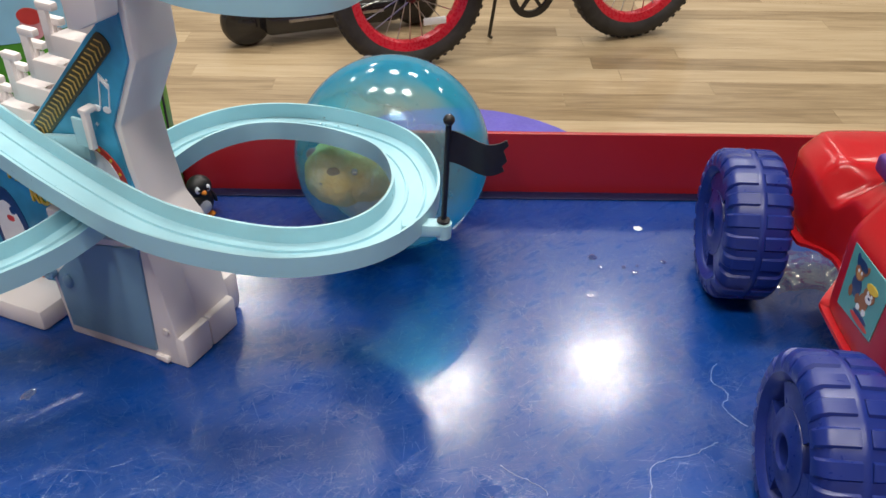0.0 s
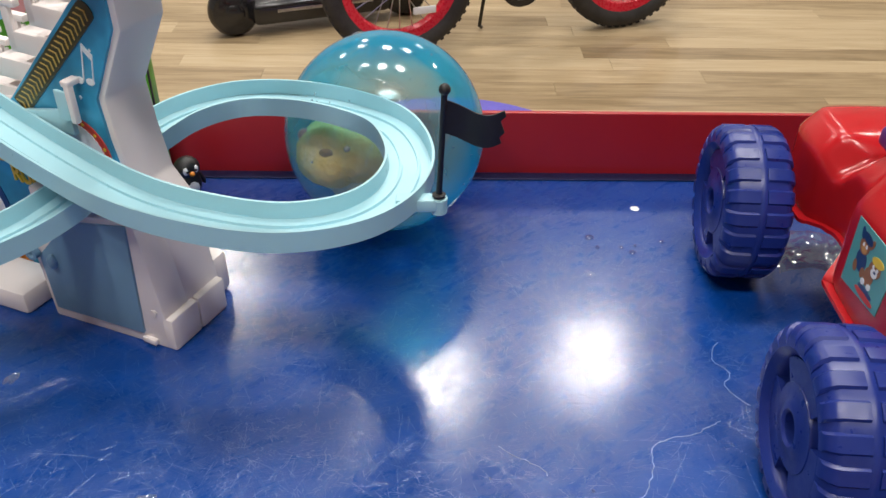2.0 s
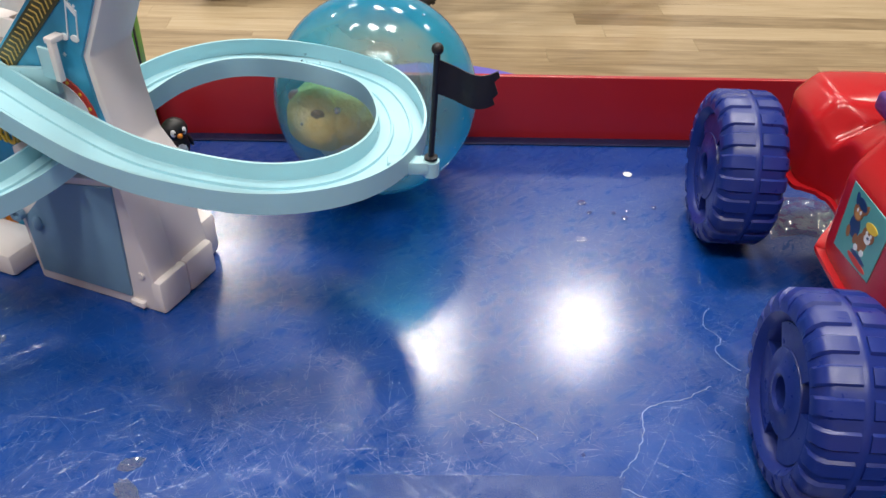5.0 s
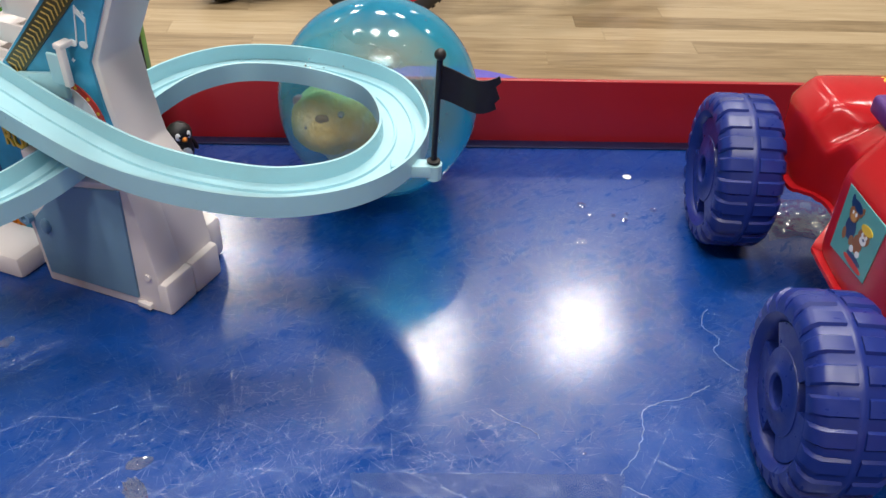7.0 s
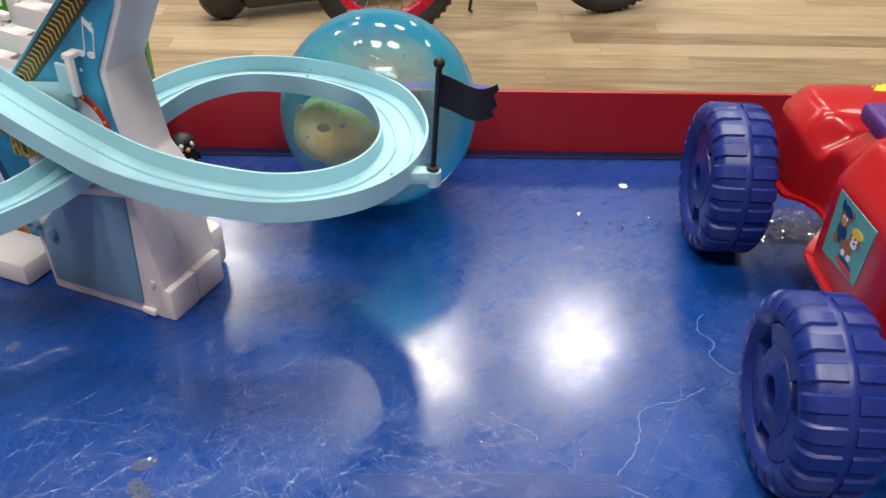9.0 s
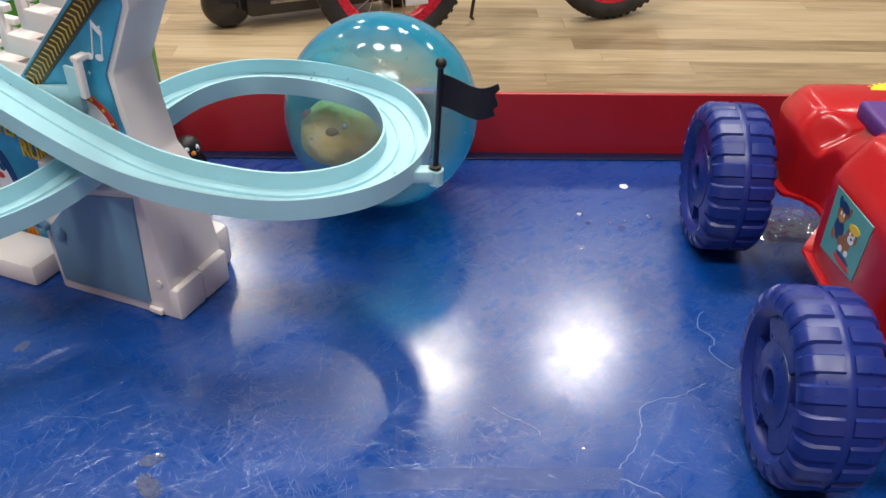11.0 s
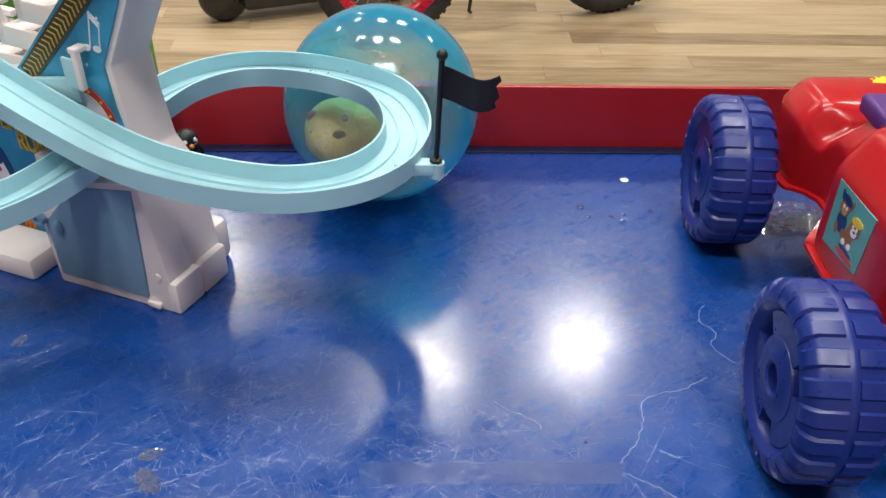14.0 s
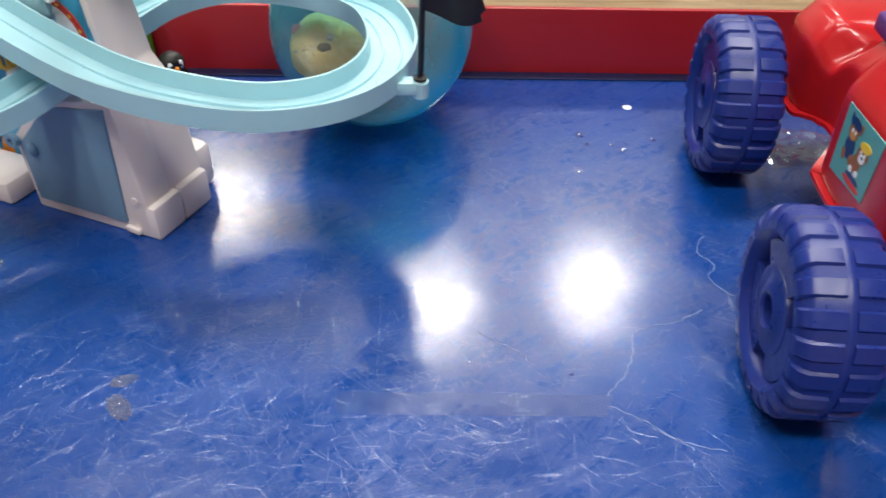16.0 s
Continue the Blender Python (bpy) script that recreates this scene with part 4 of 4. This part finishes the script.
for u, v, ru, rv, mat, lift, tilt in (
        (0.32, 0.50, 0.13, 0.17, M_PDARK, 0.00015, 0.2), (0.30, 0.72, 0.12, 0.13, M_PBROWN, 0.00020, 0.1), (0.31, 0.68, 0.07, 0.07, M_PGOLD, 0.00026, 0.0), (0.33, 0.85, 0.13, 0.07, M_PDARK, 0.00028, -0.2),
        (0.19, 0.86, 0.04, 0.09, M_PDARK, 0.00022, 0.3), (0.45, 0.83, 0.04, 0.09, M_PBROWN, 0.00022, -0.3), (0.27, 0.73, 0.022, 0.03, M_PWHITE, 0.00032, 0), (0.35, 0.73, 0.022, 0.03, M_PWHITE, 0.00032, 0),
        (0.22, 0.36, 0.05, 0.09, M_PBROWN, 0.00018, 0.2), (0.42, 0.36, 0.05, 0.08, M_PBROWN, 0.00018, 0.0),
        (0.58, 0.40, 0.12, 0.15, M_PBROWN, 0.00016, -0.1), (0.66, 0.57, 0.14, 0.12, M_PBROWN, 0.00024, 0.1), (0.67, 0.52, 0.08, 0.07, M_PWHITE, 0.00030, 0.0), (0.68, 0.70, 0.14, 0.07, M_PYEL, 0.00033, 0.1),
        (0.62, 0.60, 0.024, 0.03, M_PWHITE, 0.00035, 0), (0.72, 0.60, 0.024, 0.03, M_PWHITE, 0.00035, 0), (0.68, 0.54, 0.03, 0.02, M_PDARK, 0.00037, 0),
        (0.50, 0.27, 0.05, 0.05, M_PWHITE, 0.00026, 0), (0.66, 0.27, 0.05, 0.05, M_PWHITE, 0.00026, 0),
        (0.62, 0.17, 0.20, 0.045, M_PDARK, 0.00020, -0.1), (0.63, 0.09, 0.26, 0.050, M_PRED, 0.00024, -0.1)):
    disc(u, v, ru, rv, mat, lift, tilt)

# ---------------------------------------------------------------- printed box behind the tower
BX1, BYF = -0.2150, 0.590
pack = thing("gift_box", "green and pale blue printed cardboard box standing upright", "box", pose(-0.34, 0.58, 0))
part("carton", bm_prism([(-0.470, 0.0), (BX1, 0.0), (BX1, 0.128), (BX1 - 0.02, 0.150), (-0.26, 0.19), (-0.28, 0.30), (-0.470, 0.30)], BYF, 0.602, 0.001), M_PGREEN, pack, "green cardboard carton", world=True)
sky = [(-0.468, 0.118), (-0.42, 0.127), (-0.37, 0.122), (-0.34, 0.126), (-0.31, 0.130), (-0.262, 0.146), (-0.262, 0.188), (-0.282, 0.297), (-0.468, 0.297)]
part("printed_sky", bm_prism(sky, BYF - 0.0006, BYF + 0.0004), M_PLIGHT, pack, "pale blue printed sky", world=True, smooth=False)
part("edge_tape", bm_box((BX1 - 0.0012, BYF - 0.0008, 0.002), (BX1 + 0.0002, BYF + 0.0006, 0.126)), M_BLACK, pack, "dark box edge", world=True)
oval = lambda cx, cz, rx, rz: [(cx + rx * math.cos(math.pi * i / 12), cz + rz * math.sin(math.pi * i / 12)) for i in range(24)]
part("printed_patch", bm_prism(oval(-0.297, 0.143, 0.0085, 0.010), BYF - 0.0012, BYF), M_PPINK, pack, "", world=True, smooth=False)
part("printed_patch", bm_prism(oval(-0.2975, 0.150, 0.0088, 0.006), BYF - 0.0016, BYF), M_PRED, pack, "", world=True, smooth=False)

# ---------------------------------------------------------------- water, gel, tape and scuffs on the table
for x, y, r, h in ((0.103, 0.516, 0.0036, 0.45), (0.107, 0.504, 0.0022, 0.5), (0.124, 0.504, 0.0020, 0.5), (0.131, 0.498, 0.0028, 0.5), (0.154, 0.511, 0.0024, 0.5),
                   (0.097, 0.473, 0.0042, 0.10), (0.134, 0.506, 0.0018, 0.5), (0.072, 0.292, 0.0012, 0.5), (0.020, 0.30, 0.0010, 0.5)):
    bm = bmesh.new()
    bmesh.ops.create_uvsphere(bm, u_segments=20, v_segments=12, radius=r)
    bmesh.ops.scale(bm, vec=(1, 0.92, h), verts=bm.verts)
    bmesh.ops.bisect_plane(bm, geom=bm.verts[:] + bm.edges[:] + bm.faces[:], plane_co=(0, 0, 0), plane_no=(0, 0, -1), clear_outer=True)
    solid("water_drop", bm, M_DROP if h > 0.2 else M_WET, "clear water drop on the blue table", "water drop", group="water drops on the table").matrix_basis = pose(x, y, 0.0002)
solid("paper_crumb", bm_ball((0, 0, 0.0006), 0.0036, 12, (1, 0.9, 0.16), rough=0.4), M_PWHITE, "small white paper crumb on the table", "crumb").matrix_basis = pose(0.143, 0.554, 0.0)
for x, y, r, a in ((-0.154, 0.285, 0.0062, 20), (-0.151, 0.268, 0.0080, -50), (-0.252, 0.371, 0.0050, 60)):
    bm = bmesh.new()
    bmesh.ops.create_icosphere(bm, subdivisions=3, radius=r)
    for v in bm.verts:
        k = 1 + 0.45 * noise.noise(v.co * 420 + Vector((x, y, 0)) * 90) + 0.25 * noise.noise(v.co * 1100)
        v.co = Vector((v.co.x * k, v.co.y * 0.6 * k, max(-r * 0.05, v.co.z * 0.42 * k)))
    ob = solid("gel_lump", bm, M_LUMP, "crumpled lump of clear wet film on the table", "film scrap", group="clear lumps on the table")
    for p in ob.data.polygons:
        p.use_smooth = False
    ob.matrix_basis = pose(x, y, r * 0.06, 0, 0, a)


bm = bmesh.new()
grid = []
for i in range(31):
    row_v = []
    for j in range(21):
        u, v = i / 30, j / 20
        edge_in = min(u, 1 - u, v, 1 - v)
        p = Vector((0.226 + 0.062 * u + 0.010 * v, 0.474 + 0.050 * v + 0.006 * math.sin(u * 5), 0))
        lift = abs(noise.noise(p * 95)) * 0.0055 + abs(noise.noise(p * 240)) * 0.0022
        p.x += 0.005 * noise.noise(p * 60 + Vector((3, 0, 0)))
        p.y += 0.005 * noise.noise(p * 60 + Vector((0, 7, 0)))
        p.z = 0.0003 + lift * min(1, edge_in * 8)
        row_v.append(bm.verts.new(p))
    grid.append(row_v)
for i in range(30):
    for j in range(20):
        bm.faces.new((grid[i][j], grid[i + 1][j], grid[i + 1][j + 1], grid[i][j + 1]))
solid("plastic_film", bm, M_GEL, "crumpled clear plastic film lying under the toy truck", "plastic film")
solid("clear_tape", bm_prism([(-0.045, 0.2655), (0.086, 0.2650), (0.091, 0.2790), (-0.048, 0.2795)], 0.0002, 0.0005, plane="xy"), M_TAPE, "strip of clear tape stuck on the table", "tape")
for pts in ([(0.150, 0.340), (0.132, 0.330), (0.118, 0.327), (0.108, 0.320), (0.1065, 0.311), (0.103, 0.300), (0.098, 0.290), (0.088, 0.279)],
            [(0.088, 0.272), (0.105, 0.262), (0.118, 0.252), (0.14, 0.245)],
            [(0.025, 0.322), (0.035, 0.314), (0.045, 0.309), (0.050, 0.302)],
            [(0.165, 0.405), (0.158, 0.390), (0.166, 0.378), (0.160, 0.366), (0.170, 0.352)]):
    p3 = [Vector((p.x + 0.0014 * noise.noise(p * 300), p.y + 0.0014 * noise.noise(p * 270 + Vector((5, 0, 0))), 0.0001)) for p in spline([(x, y, 0) for x, y in pts], 8)]
    solid("glue_thread", bm_tube(p3, 0.00026, 6), M_SCUFF, "dried pale thread of glue on the table", "glue", group="glue threads")

# fine scratches in the table top: thin raised burrs, straight or gently bowed
srng = random.Random(23)
sv, sf = [], []
spots = [(srng.uniform(-0.28, 0.22), srng.uniform(0.22, 0.50), srng.uniform(0.02, 0.07)) for i in range(26)]
for k in range(6400):
    if k < 70:
        x, y, ln, wd = srng.uniform(-0.40, 0.25), srng.uniform(0.22, 0.58), srng.uniform(0.05, 0.13), srng.uniform(0.00014, 0.00022)
    elif k < 4200:
        cx, cy, rr = srng.choice(spots)
        x, y, ln, wd = srng.gauss(cx, rr), srng.gauss(cy, rr), srng.uniform(0.005, 0.024), srng.uniform(0.00009, 0.00019)
    else:
        x, y, ln, wd = srng.uniform(-0.42, 0.30), srng.uniform(0.16, 0.585), srng.uniform(0.005, 0.030), srng.uniform(0.00008, 0.00018)
    if not (TX0 + 0.02 < x < TX1 - 0.02 and 0.14 < y < 0.588):
        continue
    a, bow, n = srng.uniform(0, math.pi), srng.gauss(0, 16.0) * min(1.0, 0.03 / ln), max(3, int(ln / 0.006))
    base_i = len(sv)
    for i in range(n + 1):
        w = wd * max(0.15, math.sin(math.pi * (i + 0.3) / (n + 0.6))) * srng.uniform(0.7, 1.2)
        sx_, sy_ = -math.sin(a) * w, math.cos(a) * w
        yy = min(y, 0.592)
        sv += [(x - sx_, yy - sy_, 0.00003), (x, yy, 0.00003 + w * 0.34), (x + sx_, yy + sy_, 0.00003)]
        x, y, a = x + math.cos(a) * ln / n, y + math.sin(a) * ln / n, a + bow * ln / n + srng.gauss(0, 0.02)
        if i:
            q = base_i + 3 * i
            sf += [(q - 3, q, q + 1, q - 2), (q - 2, q + 1, q + 2, q - 1)]
scr_me = bpy.data.meshes.new("scratch_layer")
scr_me.from_pydata(sv, [], sf)
for p in scr_me.polygons:
    p.use_smooth = True
scr_me.materials.append(M_SCRATCH)
scr = new("scratch_layer", scr_me)
scr.parent = table
scr.matrix_basis = table.matrix_basis.inverted()
scr["kind"], scr["label"] = "stuff", "fine pale scratches in the table top"

# ---------------------------------------------------------------- shop floor things
bike = thing("kids_bicycle", "kids bicycle with red rims and black knobbly tyres", "bicycle", pose(0.19, 1.99, FLOOR, 0, 0, math.degrees(math.atan2(0.20, 0.545))))
BWR = 0.180


def bike_wheel(x):
    w = new("bike_wheel")
    w.parent = bike
    w.matrix_basis = pose(x, 0, BWR)
    tyre = part("tyre", bm_lathe([(BWR - 0.024 + 0.024 * math.cos(a), 0.026 * math.sin(a)) for a in [math.pi * 2 * i / 14 for i in range(14)]], 64, "y", closed=True), M_TYRE, w, "black knobbly tyre")
    bm = bmesh.new()
    for i in range(56):
        for s in (-1, 1):
            b = bmesh.new()
            bmesh.ops.create_cube(b, size=1)
            bmesh.ops.scale(b, vec=(0.009, 0.012, 0.004), verts=b.verts)
            merge(bm, b, Matrix.Rotation(2 * math.pi * (i + 0.25 * s) / 56, 4, "Y") @ Matrix.Translation((0, 0.010 * s, BWR - 0.0030)))
    part("tread", bm, M_TYRE, tyre)
    part("rim", bm_lathe([(BWR - 0.040, -0.017), (BWR - 0.032, -0.019), (BWR - 0.060, -0.012), (BWR - 0.064, 0.0), (BWR - 0.060, 0.012), (BWR - 0.032, 0.019), (BWR - 0.040, 0.017)], 64, "y", closed=True), M_RIM, w, "red painted rim")
    part("hub", bm_lathe([(0.0, -0.045), (0.008, -0.045), (0.022, -0.030), (0.022, -0.026), (0.012, -0.02), (0.012, 0.02), (0.022, 0.026), (0.022, 0.03), (0.008, 0.045), (0, 0.045)], 20, "y"), M_DARK, w)
    for i in range(24):
        a = 2 * math.pi * i / 24
        b = a + (0.35 if i % 2 else -0.35)
        s = 0.024 if i % 4 < 2 else -0.024
        part("spoke", bm_tube([(0.02 * math.cos(b), s, 0.02 * math.sin(b)), ((BWR - 0.062) * math.cos(a), 0, (BWR - 0.062) * math.sin(a))], 0.0013, 5), M_STEEL, w)
    part("reflector", bm_box((0.03, -0.012, -0.085), (0.085, -0.004, -0.068), 0.003), M_PWHITE, w, "white spoke reflector")
    return w


bike_wheel(-0.29)
bike_wheel(0.29)
ringc = (-0.01, 0.0, 0.155)
bm = bm_lathe([(0.040, -0.004), (0.056, -0.004), (0.056, 0.004), (0.040, 0.004)], 36, "y", closed=True)
for k in range(5):
    bm_box((-0.004, -0.003, 0.0), (0.004, 0.003, 0.045), bm=bm)
    bmesh.ops.rotate(bm, cent=(0, 0, 0), matrix=Matrix.Rotation(2 * math.pi / 5, 3, "Y"), verts=bm.verts)
bmesh.ops.translate(bm, vec=(ringc[0], -0.045, ringc[2]), verts=bm.verts)
part("chainring", bm, M_DARK, bike, "black chainring")
part("kickstand", bm_tube([(-0.062, 0.035, 0.15), (-0.058, 0.080, 0.012), (-0.050, 0.086, 0.006)], 0.0045, 10), M_DARK, bike, "black kickstand")
for a, b, r in (((-0.29, 0.05, 0.18), (-0.01, 0.03, 0.155), 0.009), ((-0.29, -0.05, 0.18), (-0.01, -0.03, 0.155), 0.009), ((-0.01, 0, 0.155), (-0.09, 0, 0.42), 0.016), ((-0.01, 0, 0.155), (0.19, 0, 0.42), 0.019),
                ((-0.08, 0, 0.40), (0.18, 0, 0.45), 0.016), ((-0.29, 0.05, 0.18), (-0.085, 0.0, 0.40), 0.008), ((-0.29, -0.05, 0.18), (-0.085, 0.0, 0.40), 0.008),
                ((0.29, 0.06, 0.18), (0.20, 0.05, 0.40), 0.012), ((0.29, -0.06, 0.18), (0.20, -0.05, 0.40), 0.012), ((0.20, 0.0, 0.40), (0.17, 0, 0.52), 0.016), ((0.17, -0.22, 0.56), (0.17, 0.22, 0.56), 0.012)):
    part("frame_tube", bm_tube([a, b], r, 12), M_DARK, bike)
part("saddle", bm_ball((-0.11, 0, 0.46), 0.09, 20, (1.0, 0.6, 0.28)), M_TYRE, bike)

sc = thing("balance_scooter", "black two-wheeled balance scooter on the floor", "scooter", pose(-0.285, 2.09, FLOOR, 0, 0, math.degrees(math.atan2(0.16, 0.42))))
for s in (-1, 1):
    w = part("wheel", bm_lathe([(0, -0.03), (0.030, -0.03), (0.036, -0.026), (0.050, -0.024), (0.058, -0.014), (0.060, 0.0), (0.058, 0.014), (0.050, 0.024), (0.036, 0.026), (0.030, 0.03), (0, 0.03)], 40, "y", m=Matrix.Translation((0.215 * s, -0.01, 0.060))), M_DARK, sc)
    part("hub_cap", bm_lathe([(0, -0.036), (0.016, -0.036), (0.024, -0.030), (0, -0.030)], 24, "y", m=Matrix.Translation((0.215 * s, -0.01, 0.060))), M_DARK, w)
part("deck", bm_box((-0.175, -0.060, 0.030), (0.165, 0.06, 0.085), 0.014, segs=3), M_DARK, sc, "black glossy foot deck")
part("trim_bar", bm_box((-0.12, -0.060, 0.058), (0.12, -0.054, 0.070), 0.002), M_STEEL, sc)

bm = bm_lathe([(0, 0.0), (0.300, 0.0), (0.304, 0.004), (0.300, 0.010), (0, 0.010)], 72)
solid("round_play_mat", bm, M_MAT, "round violet-blue foam mat on the floor", "mat").matrix_basis = pose(0.02, 1.35, FLOOR)

# ---------------------------------------------------------------- floor planks
PW, PL = 0.066, 0.98
plank_me = finish(bm_box((-PL / 2 + 0.0002, -PW / 2 + 0.0002, -0.008), (PL / 2 - 0.0002, PW / 2 - 0.0002, 0.0), 0.0002, segs=1), "plank", M_WOOD)
floor_ob = bpy.data.objects["floor"]
rest = bmesh.new()
rng = random.Random(4)
row = 0
y = Y0 + PW / 2
while y < Y1:
    x = X0 + PL / 2 - rng.random() * PL
    while x - PL / 2 < X1:
        if 0.95 < y < 3.05 and -2.0 < x < 2.4:
            ob = new("plank", plank_me)
            ob.matrix_basis = pose(x, y, FLOOR)
            ob.parent = floor_ob
        else:
            lo, hi = max(X0, x - PL / 2 + 0.0008), min(X1, x + PL / 2 - 0.0008)
            if hi - lo > 0.02:
                bm_box((lo, y - PW / 2 + 0.0006, FLOOR - 0.008), (hi, y + PW / 2 - 0.0006, FLOOR), bm=rest)
        x += PL
    y += PW
rest_ob = part("far_planks", rest, M_WOOD, floor_ob, "", smooth=False)
rest_ob["kind"] = "stuff"


def motions():
    # the plush trembles in its ball and slowly tips over
    seen = [(0.1, -42, 14), (0.3, -55, 2), (0.5, -45, 13), (0.7, -50, 6), (0.9, -43, 5), (1.1, -46, 10), (1.3, -44, 11), (1.5, -42, 18), (1.7, -41, 6), (1.9, -35, 24), (2.1, -48, 7), (2.3, -40, 21),
            (2.5, -44, 8), (2.7, -36, 19), (2.9, -44, 8), (3.1, -37, 15), (7.3, -41, 11), (7.5, -26, 28), (7.7, -36, 9), (7.9, -35, 25), (8.1, -40, 11), (8.3, -27, 22), (8.5, -40, 12), (8.7, -32, 13), (8.9, -33, 17)]
    seen += [(12.1, -26, 16), (12.4, -16, 12), (12.7, -22, 20), (13.0, -14, 27), (13.3, -11, 31), (13.7, -17, 30), (14.1, -14, 33), (14.5, -24, 18), (15.0, -18, 22), (15.5, -22, 17), (16.0, -16, 19)]
    for a, b, x0, x1, y0, y1 in ((3.3, 7.2, -40, -37, 13, 15), (9.1, 12.0, -34, -24, 16, 17)):
        k = 0
        while a < b:
            f = (k * 0.2) / (b - 3.3 if x0 < -38 else 2.9)
            sway = 1 if k % 2 else -1
            seen.append((a, x0 + (x1 - x0) * f + 4.5 * sway, y0 + (y1 - y0) * f + 6.5 * sway))
            a, k = round(a + 0.2, 2), k + 1
    seen.append((0.0, -44, 10))
    rows = []
    for t, nx, ny in sorted(seen):
        dx, dz = 0.00036 * (nx + 36), -0.00036 * (ny - 14)
        rows.append((t, pose(PLUSH_AT.x + 0.55 * dx, PLUSH_AT.y, PLUSH_AT.z + 0.45 * dz, -900 * dz, 0, 800 * dx)))
    walk(plush, rows)


motions()
